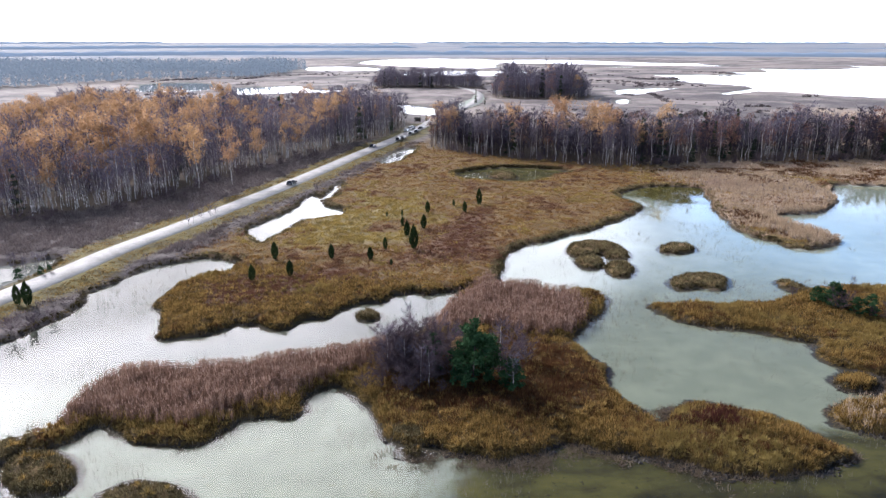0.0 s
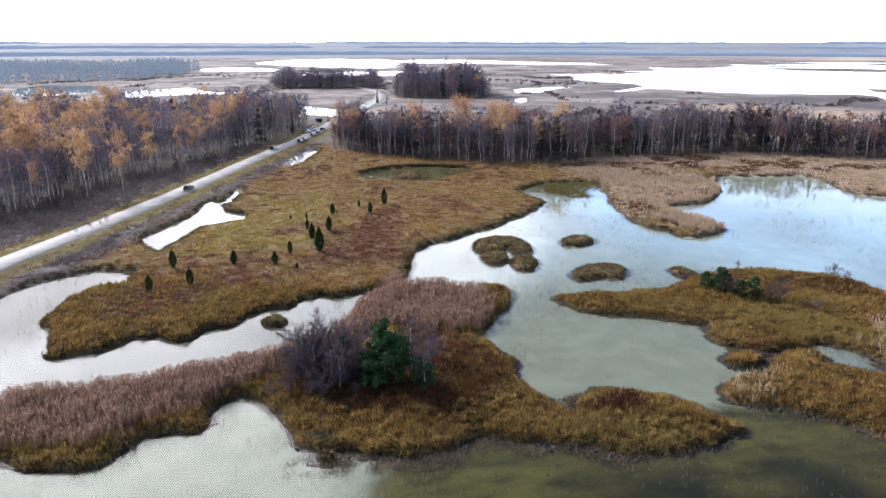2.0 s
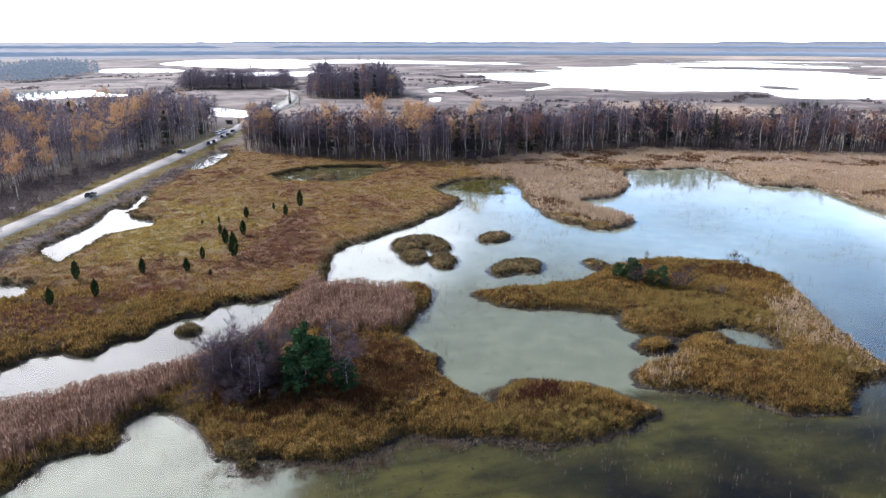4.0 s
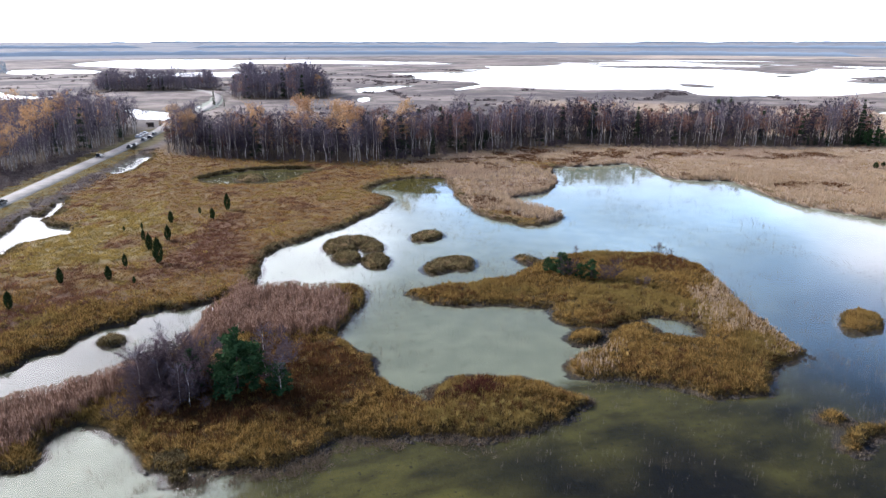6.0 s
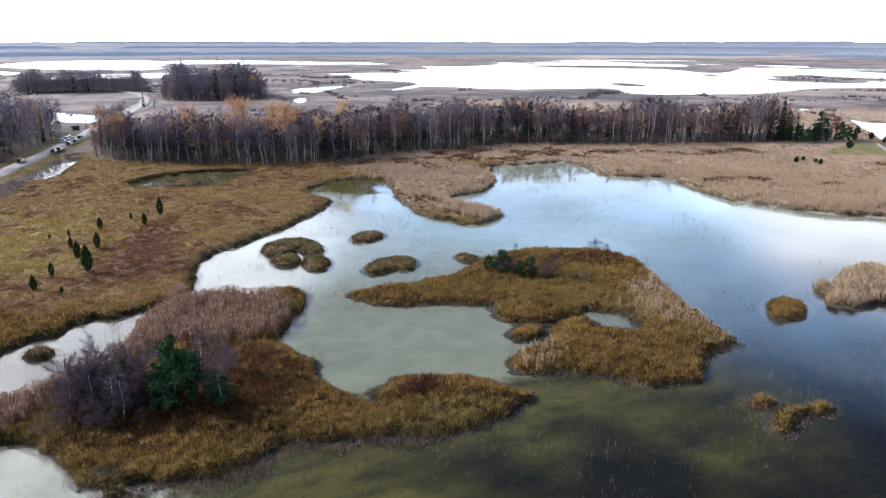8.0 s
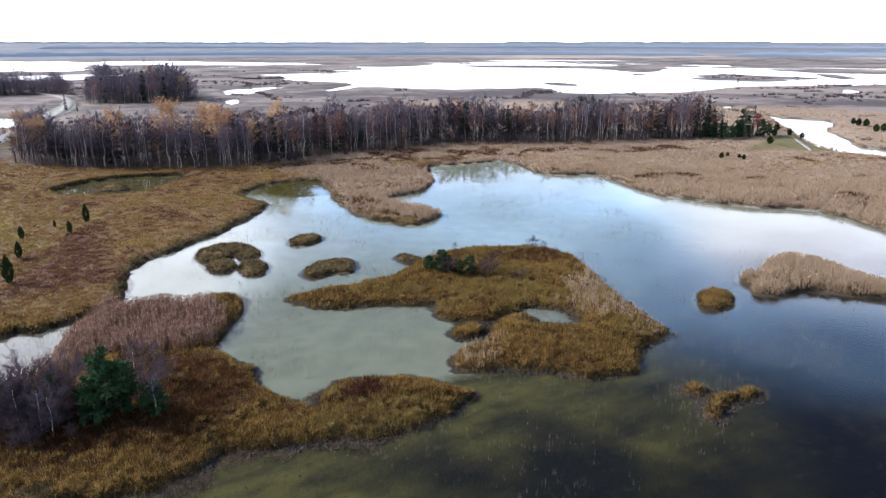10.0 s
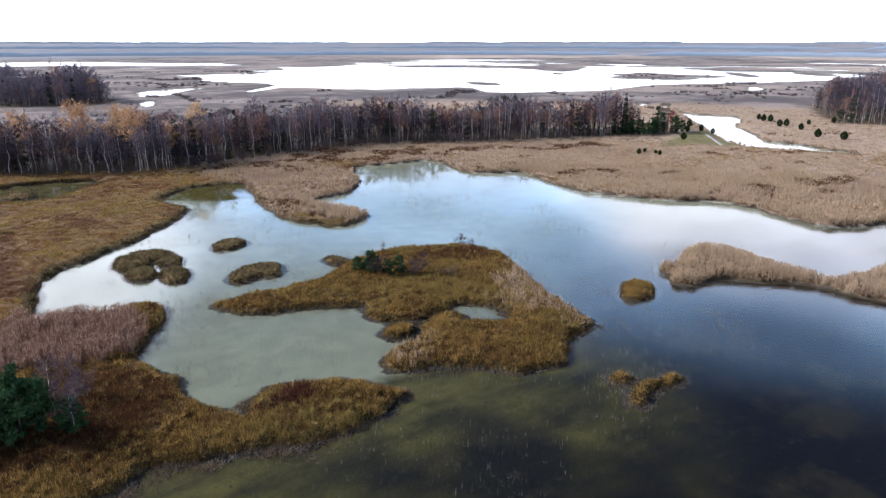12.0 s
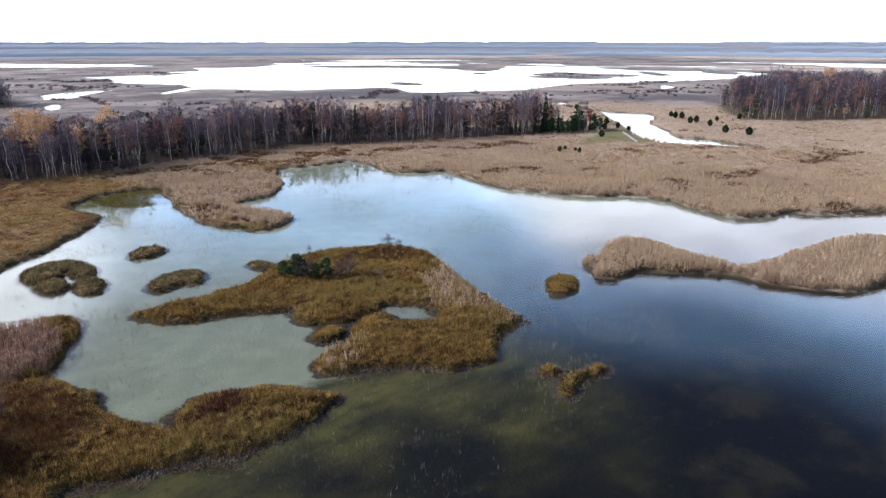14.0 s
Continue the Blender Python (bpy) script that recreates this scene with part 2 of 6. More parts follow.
M = {
    "ground": material("marsh_ground", ground_build),
    "water": material("lake_water", water_build),
    "sedge": material("sedge", blades((0.054, 0.035, 0.012), (0.36, 0.232, 0.074), (0.235, 0.176, 0.058), patch=0.13)),
    "tussock": material("tussock_sedge", blades((0.062, 0.041, 0.015), (0.37, 0.242, 0.080), (0.25, 0.190, 0.064), patch=0.13)),
    "sedge_dark": material("sedge_dark", blades((0.062, 0.050, 0.025), (0.25, 0.200, 0.100), None, glow=0.2)),
    "meadow": material("meadow_grass", blades((0.120, 0.066, 0.026), (0.30, 0.172, 0.055), (0.215, 0.150, 0.055))),
    "russet": material("russet_grass", blades((0.095, 0.045, 0.030), (0.185, 0.094, 0.054), None)),
    "yellow": material("yellow_tussock", blades((0.155, 0.115, 0.040), (0.40, 0.285, 0.085), None)),
    "reed": material("red_reed", blades((0.12, 0.070, 0.048), (0.27, 0.175, 0.128), None)),
    "straw": material("straw_reed", blades((0.29, 0.212, 0.140), (0.44, 0.335, 0.222), (0.31, 0.225, 0.170), patch=0.07)),
    "plume": material("reed_plume", blades((0.19, 0.120, 0.090), (0.36, 0.245, 0.19), None)),
    "straw_plume": material("straw_plume", blades((0.33, 0.245, 0.165), (0.45, 0.345, 0.235), None)),
    "darkred": material("dark_red_sedge", blades((0.040, 0.016, 0.013), (0.105, 0.042, 0.028), None)),
    "brown": material("brown_sedge", blades((0.040, 0.021, 0.013), (0.150, 0.074, 0.032), None)),
    "heath": material("heath_scrub", blades((0.090, 0.073, 0.070), (0.195, 0.160, 0.150), None)),
    # darker than the turf: the banks' shaded side is put into this colour
    "bank": material("bank_sedge", blades((0.028, 0.022, 0.013), (0.105, 0.083, 0.038), None, glow=0.12)),
    "scrub": material("marsh_scrub", blades((0.050, 0.043, 0.046), (0.125, 0.105, 0.105), None)),
    "rim": material("rim_sedge", blades((0.055, 0.040, 0.017), (0.20, 0.138, 0.050), None, glow=0.2)),
    "stubble": material("reed_stubble", blades((0.065, 0.058, 0.032), (0.17, 0.150, 0.095), None)),
    "wrack": material("dead_reeds", blades((0.07, 0.052, 0.037), (0.205, 0.160, 0.115), None)),
    "stem": material("reed_stem", blades((0.10, 0.085, 0.065), (0.22, 0.195, 0.155), None)),
    "birch": material("birch_bark", bark((0.16, 0.14, 0.13), (0.60, 0.57, 0.545), 1.6)),
    "bark": material("dark_bark", bark((0.050, 0.040, 0.034), (0.13, 0.105, 0.09), 3.0)),
    # the twigs' own purple grey, with some violet haze mixed into the tone
    "twig": material("bare_twigs", leaves((0.074, 0.065, 0.088), (0.150, 0.131, 0.162), 0.25)),
    "gold": material("golden_leaves", leaves((0.31, 0.178, 0.110), (0.47, 0.305, 0.150), 0.45)),
    "rust": material("russet_leaves", leaves((0.145, 0.078, 0.062), (0.24, 0.130, 0.092))),
    "maroon": material("maroon_leaves", leaves((0.125, 0.042, 0.040), (0.21, 0.078, 0.066), 0.3)),
    "needle": material("spruce_needles", leaves((0.020, 0.032, 0.022), (0.048, 0.062, 0.036), 0.15)),
    "pine": material("pine_needles", leaves((0.020, 0.048, 0.024), (0.054, 0.098, 0.041), 0.2)),
    "juniper": material("juniper_needles", leaves((0.018, 0.032, 0.014), (0.045, 0.062, 0.022), 0.15)),
    "road": material("pale_gravel", speckled((0.20, 0.186, 0.170), (0.31, 0.292, 0.270), 5.0, 0.75, 0.02)),
    "timber": material("grey_timber", speckled((0.055, 0.045, 0.038), (0.125, 0.103, 0.085), 6.0)),
    "peat": material("wet_peat", speckled((0.018, 0.015, 0.012), (0.055, 0.046, 0.038), 7.0, 0.9)),
    "tyre": material("rubber", speckled((0.012, 0.012, 0.012), (0.03, 0.03, 0.03), 20.0)),
    "glass": material("car_glass", lambda n: principled(n, rgb(0.015, 0.018, 0.02), 0.06, spec=0.6)),
    "dark_paint": material("dark_car_paint", lambda n: principled(n, n.mix(n.node("ShaderNodeObjectInfo").outputs["Random"], rgb(0.012, 0.013, 0.016), rgb(0.05, 0.05, 0.055)), 0.25, spec=0.6)),
    "white_paint": material("white_car_paint", lambda n: principled(n, rgb(0.72, 0.72, 0.72), 0.25, spec=0.6)),
    "lamp": material("lamp_lens", lambda n: principled(n, rgb(0.6, 0.6, 0.58), 0.15, spec=0.6)),
    # distant forest: grey haze is part of its colour and added glow
    "hazed_mid_wood": material("hazed_distant_forest", lambda n: painted_haze_build(n, (0.150, 0.158, 0.152), (0.200, 0.202, 0.195), 0.14)),
    # dark alder twigs, tinted bluer to carry a little haze
    "twig_dark": material("dark_twigs", leaves((0.026, 0.022, 0.034), (0.066, 0.056, 0.076), 0.2)),
    "shrub_twig": material("shrub_twigs", leaves((0.058, 0.044, 0.051), (0.135, 0.103, 0.113), 0.25)),
    "weed": material("water_weed", blades((0.070, 0.062, 0.018), (0.17, 0.148, 0.050), None, glow=0.1)),
    # horizon belts, haze coloured in and glowing slightly
    "hazed_far_wood": material("far_woods", painted_haze_build),
    "hazed_pale_wood": material("hazed_birch_belt", lambda n: painted_haze_build(n, (0.19, 0.165, 0.16), (0.27, 0.235, 0.22), 0.10)),
}

# ---- the plan: shores and patches, metres east and north of the hovering point ----
WEST_SHORE = [(-69, 100), (-67, 104), (-65, 111), (-64, 117), (-67, 122), (-64, 129), (-62, 138), (-57, 142), (-52, 145), (-47, 143), (-43, 143)]
MEADOW_SHORE = [(-44, 136), (-49, 135), (-51, 129), (-52, 117), (-50, 114), (-48, 113), (-45.6, 102.4), (-43.9, 101.3), (-40.2, 103.5), (-37.5, 103.5), (-35.8, 106.8), (-31.5, 108.2), (-27.6, 105.8), (-25.4, 106.3), (-24.3, 109.9), (-19.6, 110.7), (-17.8, 115.2), (-14.6, 117.7), (-10.6, 117.9), (-9, 122), (-5, 124), (-3, 122), (1, 124), (5, 126), (11, 129), (12, 139), (14, 148), (18, 154), (25, 159), (32, 165), (39, 171), (47, 179), (56, 191), (57, 197), (53, 210), (59, 218), (69, 223), (76, 221), (83, 220)]
REED_CAPE = [(81, 210), (76, 187), (74, 172), (74, 164), (78, 159), (79, 152), (84, 152), (90, 155), (95, 159), (93, 168), (89, 178), (89, 185), (102, 185), (117, 202), (121, 216)]
NORTH_SHORE = [(127, 225), (135, 225), (147, 223), (158, 224), (160, 213), (154, 192), (161, 185), (170, 183), (171, 178), (165, 159), (163, 144), (166, 136), (170, 127), (174, 120), (181, 115), (185, 109), (184, 98), (180, 87), (180, 79), (186, 74), (197, 71), (200, 66), (203, 62), (213, 57), (218, 54)]
ISLAND_NORTH = [(-48.5, 71.2), (-49.9, 74.3), (-47.8, 76.9), (-49, 83.4), (-47.9, 86.6), (-47.2, 90.9), (-43.1, 92.7), (-37, 91.8), (-34.3, 93.6), (-30.4, 94.6), (-26.5, 95.5), (-22.7, 97.5), (-19.2, 97.1), (-16.1, 99.2), (-11.1, 101.7), (-7.5, 102.2), (-4.9, 103.9), (-1.4, 111.2), (1.6, 119.4), (7, 127), (13, 129), (19, 129), (22, 126), (28, 125), (30, 122), (29, 115.1), (25.7, 111.2), (21.7, 105.1), (19.3, 101.7)]
ISLAND_EAST = [(21.8, 96.5), (22.9, 91.7), (22.5, 86.5), (23.7, 83.3), (25.3, 78.2), (25.9, 75.5), (28.2, 77.5), (29.1, 80.3), (32.2, 82.1), (35.8, 81.8), (37.9, 79.6), (40.5, 78.9), (43, 76.8), (44.9, 73.6), (46.6, 70.6), (45.6, 68.9), (41, 66.2), (38.2, 66.7), (34.9, 66.2), (30.4, 65.7), (28.5, 67.2), (26.3, 68.3), (23.5, 69.4), (20.4, 70), (17.3, 70.8), (14.2, 71.8)]
ISLAND_SOUTH = [(10.7, 70), (7.4, 69.5), (4.3, 70), (1, 70), (-0.9, 71.2), (-2.9, 71.8), (-5.6, 73), (-7.2, 75.5), (-8.8, 78.2), (-9.1, 81.1), (-10.6, 81.5), (-12, 84.1), (-13.8, 85.7), (-15, 86.1), (-17.1, 84.9), (-18.3, 83.4), (-18.6, 81.1), (-18.4, 78.2), (-21.4, 77.6), (-24.3, 77.8), (-25.5, 76.9), (-26.4, 75.2), (-27.7, 73), (-30.4, 71.2), (-33.8, 71.6), (-36.4, 73), (-40.6, 76.2), (-42.8, 76.5), (-43.7, 74.3), (-44.5, 71.8), (-46.4, 70.4)]
ISLE_A = [(-47.7, 65.7), (-48.4, 68.4), (-46.5, 69.5), (-43, 68.9), (-40.2, 66.2), (-39.4, 63.2), (-41.7, 62), (-44.9, 62.5)]
ISLE_B = [(-35.1, 61.6), (-33.5, 63.2), (-30.6, 63.5), (-27.2, 62.2), (-26.1, 60.9), (-30, 59.1), (-33.8, 60)]
ISLE_C = [(-51.4, 71.2), (-50.3, 72.1), (-48.1, 70.3), (-48.7, 68.9), (-49.3, 67.8), (-51.9, 68.9), (-53.4, 71.2)]
ISLE_D = [(-14.6, 111.2), (-14.1, 113), (-12.7, 113.5), (-11.3, 112.2), (-11.1, 109.9), (-12.7, 109.2), (-14.1, 109.7)]
ISLE_E = [(27.6, 149.1), (29.5, 154.1), (34, 157.1), (38.4, 156.1), (40.8, 150.8), (37.9, 149.6), (34.7, 149.1), (34.6, 146), (31.2, 145.6), (28.8, 145.4)]
ISLE_F = [(28.6, 142.4), (30.2, 145.2), (33.1, 144.7), (33.8, 142), (32.4, 137.4), (29.8, 136.5), (28.6, 139.7)]
ISLE_G = [(35.4, 146.5), (37.4, 149.3), (40.1, 149.6), (40.4, 146.5), (39, 143.2), (36.3, 143.1)]
ISLE_H = [(33.4, 137.8), (35.8, 141.1), (38.7, 140.6), (38.9, 136.5), (37, 132.3), (34, 132.1)]
ISLE_I = [(49, 151), (52, 155), (56, 155), (57, 151), (53, 148), (49, 148)]
ISLE_J = [(44, 127), (46, 131), (50, 133), (54, 133), (56, 131), (54, 126), (52, 124), (49, 126), (45, 124)]
LONG_ISLE_NORTH = [(36, 116), (39, 118), (46, 118), (53, 118), (59, 118), (65, 122), (69, 125), (78, 128), (85, 127), (92, 124), (97, 121), (99, 115), (99, 109), (96, 103), (94, 98), (91, 92), (90, 86), (87.2, 81.7), (86.1, 76.8), (85.7, 72.1), (82.2, 70.2), (77.9, 69.9), (74.3, 67.4), (70, 63.5), (67.6, 63.7), (64.4, 64.6), (61.6, 64.6), (60.6, 66.8), (59, 69.7), (55.8, 71.8), (54.1, 73.4), (51.1, 73.8), (49.4, 75.6), (49.1, 78.6)]
LONG_ISLE_SOUTH = [(51.4, 81.1), (54.3, 82.7), (57.5, 82.9), (59.8, 84.9), (61.2, 87), (65.4, 88.2), (68.2, 87.5), (67.6, 84.4), (73.9, 81.5), (76.8, 81.5), (76.9, 83), (75.8, 86.8), (73.8, 90.2), (70.9, 91.8), (69, 90.9), (63.8, 90), (60.5, 89.1), (58.2, 90.6), (56.4, 94.9), (57.7, 99.2), (57.4, 100.8), (53.8, 102.4), (49.6, 105.2), (43.8, 106.9), (40.3, 109.1), (37.4, 112.9)]
ISLE_K = [(53.9, 87), (56, 88.8), (58.6, 88.7), (59.3, 86.8), (57.6, 84.7), (54.6, 84.8)]
ISLE_L = [(65, 128), (67, 129), (69, 125), (67, 122), (65, 124)]
ISLE_M = [(99, 77), (104, 80), (107, 79), (108, 77), (103, 73), (99, 73), (97, 74)]
REED_ISLE = [(117, 83), (122, 84), (124, 82), (133, 87), (139, 87), (142, 81), (140, 77), (139, 70), (139, 62), (137, 58), (140, 57), (150, 55), (166, 54), (179, 51), (186, 45), (194, 39), (191, 31), (165, 26), (150, 35), (142, 37), (137, 42), (135, 47), (133, 51), (133, 56), (133, 59), (130, 63), (125, 67), (122, 72), (116, 72), (112, 74), (116, 79)]
ISLE_N = [(71.1, 55.3), (72.6, 55.7), (73.4, 54.9), (72.9, 53.7), (71.2, 53.7)]
ISLE_O = [(69, 50.5), (71.5, 52), (74.2, 52.1), (75.8, 50.8), (77.5, 51.6), (79.3, 51.4), (78.6, 50.1), (76.6, 49.5), (74.5, 50.4), (71.7, 50.2), (70, 48.9), (68.3, 48.5), (68.3, 49.5)]
ROAD_POND = [(-49, 165.7), (-49.2, 171.1), (-46.9, 174.5), (-45.7, 180.6), (-43.8, 185.6), (-41.8, 191), (-41.1, 204.2), (-40.4, 212.3), (-37.6, 206), (-36.1, 210), (-35.5, 222.9), (-34.2, 231.5), (-32.5, 224.8), (-33, 208.2), (-36.1, 204.2), (-34.5, 196.7), (-29.1, 191), (-25.8, 189.6), (-28.2, 184.3), (-32.4, 181.8), (-37.2, 179.3), (-38.9, 173.4), (-39.9, 167.8), (-41.2, 161.5), (-42.4, 156.6), (-45.7, 161.5)]
DITCH_POND = [(-26, 272), (-22, 294), (-18, 305), (-10, 308), (-13, 290), (-18, 267), (-24, 263)]
WEST_POND = [(-86, 118), (-98, 137), (-92, 139), (-88, 142), (-84, 145), (-81, 140), (-82, 132), (-82, 128), (-83, 124)]
RING_POND = [(3.3, 244.9), (8.4, 251), (17.7, 256.8), (25.5, 259.1), (36.5, 255.1), (43.7, 251.7), (45.8, 247), (38.2, 242.4), (31.4, 233.7), (25.6, 230.3), (15.8, 234), (7.7, 236.9)]
RING_ISLET = [(15.9, 239), (18.7, 247.2), (23.2, 247.3), (25.2, 240.8), (23.4, 233.3), (18.3, 233.8)]
FAR_A = [(-304, 689), (-331, 803), (-284, 814), (-242, 781), (-219, 706), (-231, 658), (-267, 644)]
FAR_B = [(-216, 723), (-183, 741), (-152, 760), (-122, 688), (-89, 688), (-89, 650), (-155, 636), (-174, 603)]
FAR_C = [(-36, 546), (-20, 521), (-2, 494), (6, 507), (27, 615), (36, 687), (36, 584), (25, 507), (6, 455), (-3, 424), (-10, 448), (-27, 455)]
FAR_D = [(-252, 1294), (-195, 1353), (-103, 1265), (-102, 1143), (-162, 1122), (-214, 1144)]
FAR_E = [(-201, 1566), (-174, 1802), (-125, 1917), (9, 1978), (129, 1912), (120, 1522), (97, 1291), (54, 1237), (16, 1264), (-89, 1351)]
FAR_LAKE_NORTH = [(120, 1522), (139, 1853), (312, 1850), (406, 1644), (453, 1627), (538, 1446), (534, 1253), (593, 1207), (674, 1212), (787, 1344), (813, 1319), (711, 1097), (814, 1001), (851, 893), (802, 779), (871, 807), (1006, 903), (1069, 888), (1072, 761), (1020, 636), (1007, 559), (1084, 517), (1074, 443), (875, 408), (765, 424), (674, 462)]
FAR_LAKE_SOUTH = [(625, 478), (528, 444), (446, 468), (416, 495), (454, 558), (411, 575), (345, 592), (301, 677), (259, 631), (241, 620), (264, 667), (319, 722), (293, 786), (265, 842), (297, 892), (288, 1013), (334, 1013), (410, 1011), (472, 1057), (529, 1193), (543, 1334), (440, 1389), (394, 1377), (257, 1520)]
FAR_SPIT = [(506, 633), (520, 620), (520, 590), (504, 577), (490, 603)]
FAR_SPIT_B = [(741, 634), (793, 608), (800, 558), (791, 525), (746, 528), (722, 589)]
FAR_SPITS = [[(796, 676), (857, 658), (869, 537), (833, 527), (801, 567), (770, 629)], [(982, 612), (982, 583), (913, 519), (876, 519)],
             [(762, 760), (765, 731), (742, 714), (738, 730)], [(1020, 534), (1069, 546), (1044, 472), (988, 462)]]
WEEDY_HEAD = [(56.2, 215.8), (56.3, 208), (58.5, 200.6), (61.6, 197), (68.2, 196), (72.5, 197), (82.7, 213.5), (87, 227.4), (79, 231.3), (68.1, 229.3)]
FAR_G = [(163, 683), (184, 711), (223, 727), (238, 712), (208, 679), (166, 615), (152, 629)]
FAR_CHANNEL = [(427.6, 303.3), (400.4, 276), (396.9, 263.4), (409.3, 241.8), (386, 225.9), (361.8, 215), (345.7, 200), (331.2, 183.4), (315.2, 171.3), (318.6, 157.1), (312.7, 141.9), (310.9, 126.9), (304.3, 124.1), (299.2, 135.5), (296.2, 152.3), (288.5, 161.9), (297.8, 179.1), (313.3, 196.8), (356.5, 236.1), (389.6, 270.2)]
FAR_H = [(427, 337), (442, 337), (431, 326), (415, 321)]
FAR_I = [(672, 394), (705, 403), (670, 370), (634, 356), (632, 370)]
FAR_J = [(135, 563), (144, 579), (151, 587), (150, 561), (136, 527), (129, 523)]
ROAD = [(-85, 98), (-81, 108), (-79, 117), (-75, 129), (-72, 145), (-66, 163), (-59, 186), (-53, 207), (-44, 241), (-35, 279), (-21, 332), (-9, 389)]
ROAD_FAR = [(-6, 415), (2, 448), (19, 507), (31, 584), (31, 649), (20, 704), (4, 749)]
RED_REEDS_WEST = [(-49.4, 74.7), (-49, 83.4), (-47.6, 91.8), (-34.8, 95), (-22.9, 98.3), (-8.5, 103.1), (-7.1, 95.5), (-13.2, 90.8), (-17.1, 85.2), (-19, 82.9), (-25.9, 78.5), (-31.2, 75.2), (-36.4, 74.5), (-41.6, 76.9), (-44.7, 76.2)]
RED_REEDS_NORTH = [(-4.4, 103.5), (-1.4, 112.2), (2, 121), (7, 129), (20, 131), (23, 122), (23.7, 111.2), (20.5, 103.9), (15.7, 101.7), (10.5, 103.5), (4.2, 104.4)]
PALE_REEDS = [(83, 96), (96, 101), (94, 96), (89, 84), (87.5, 72.5), (81, 69.6), (79.1, 77), (79, 82.1), (79.3, 89.5)]
PALE_REEDS_WEST = [(49.2, 79.3), (53.1, 81.5), (58.1, 80), (53.8, 75), (49.5, 74)]
BROWN_NORTH = [(81.3, 123), (99.4, 114.6), (96.6, 104.5), (87.1, 107.8), (78.6, 114.5)]
ISLE_R = [(60.4, 85.6), (63, 87.2), (67, 88.3), (69, 86.6), (66.2, 83.5), (61.1, 82.9)]
DARK_PATCH = [(28.9, 75.1), (31.6, 78.2), (36.2, 78.9), (37.2, 76.2), (34, 73.4), (30, 73.6)]
RUSSET_PATCH = [(-48, 122), (-35, 134), (-15, 135), (-3, 139), (12, 141), (11, 152), (13, 188), (2, 178), (-6, 150), (-14, 132), (-24, 122), (-30, 113.8), (-40, 114)]
YELLOW_PATCH = [(-39, 159), (-33, 179), (-25, 214), (-4, 210), (6, 184), (-1, 164), (-11, 152), (-24, 152), (-33, 148)]
ISLE_P = [(-4.6, 69.9), (-4.1, 70.8), (-2.9, 70.7), (-2.2, 69.9), (-2.9, 69.1), (-4, 69.1)]
ISLE_Q = [(-5.2, 72.6), (-4.6, 73.4), (-3.7, 72.8), (-4.1, 71.9), (-4.9, 71.9)]
DEAD_REEDS = [(-0.9, 70), (4.2, 69.5), (11.4, 70.6), (14.8, 71.2), (13.1, 68.7), (9.6, 66.2), (4.6, 65.7), (1, 67.3)]
BROWN_PATCH = [(-7, 93.6), (10.3, 101.7), (18.5, 97.5), (20.5, 88), (19, 81), (12.9, 78.5), (4.7, 77.5), (-3, 79.5), (-7.2, 84.9)]
LAWN = [(301, 208), (331, 213), (312, 192), (292, 168), (278, 166), (278, 182), (263, 183), (251, 184), (276, 196)]
FOOTPATH = [(309, 198), (298, 188), (291, 181), (281, 172)]
JUNIPERS = [(-36.5, 126.5, 3.4), (-35.4, 140.7, 3.9), (-29.9, 129.7, 3.4), (-23.6, 141.4, 3.4), (-15.3, 140.6, 3.1), (-12.7, 147.6, 3), (-6.4, 147.6, 5.6), (-8.5, 159, 4), (-10, 167.8, 2.8), (-4.7, 165.1, 3.7), (-4.1, 182.4, 3.3), (3, 191, 1.9), (5.8, 182.4, 3.3), (10.2, 193.1, 4.8), (-14.7, 178.1, 1.3), (-10.7, 178.1, 1.8), (-10.6, 136.4, 1.5), (-72.2, 113.9, 4.6), (-74, 113.9, 3.9)]
FAR_JUNIPERS = [(395.7, 221.3, 3.7), (388.9, 214.5, 4.3), (388.8, 210.4, 4.3), (370.7, 195.1, 4.1), (375.8, 194.2, 4.1), (366.1, 181.1, 3.7), (389.7, 189.1, 2.8), (342.2, 160.9, 4.3), (344.5, 149.9, 4.3), (410.8, 185.7, 3.7), (282.8, 193, 3.6), (329.5, 222.3, 3.9), (311.7, 211.1, 3.7), (320.9, 209.3, 3.4), (314.7, 198.7, 3), (233.3, 179.2, 2.4), (237.5, 179.6, 1.9), (238.2, 174.8, 1.9), (236.9, 171.8, 2.4)]
STRIP_END_TREES = [(313.6, 229.8, 11.4), (303.1, 219.1, 6.7), (280.7, 227.2, 6.5), (280.3, 221.4, 7), (283.4, 218.5, 7.6), (282.6, 213.2, 6.3), (288, 214.2, 7.6), (303.5, 212.3, 7.8), (308, 211.3, 6.1), (294.8, 217.2, 8.3)]
RUSSET_BUSH = [(309.9, 219.4, 9.9)]
CLUMP_PINES = [(4.1, 85.2, 8.8), (5.8, 86.3, 6.8), (2.8, 86.2, 5.9), (-1.3, 88.6, 5.5), (9.1, 83.3, 4.5), (2.6, 93.6, 4.2)]
CLUMP_BUSHES = [(-6.7, 89.1, 6.1), (-5.6, 90.8, 6.6), (-3.9, 87.9, 6.8), (-2.8, 90.8, 6.6), (-0.7, 86.2, 5.5), (0.9, 89.1, 6.5), (2, 84.9, 4.7), (6.5, 84.9, 5.1), (8.2, 86.5, 5.9), (-7.7, 92.7, 5), (10, 93.6, 4.6), (11.9, 91.7, 4.2), (-0.3, 93.6, 5.5), (-3, 84.9, 3.9)]
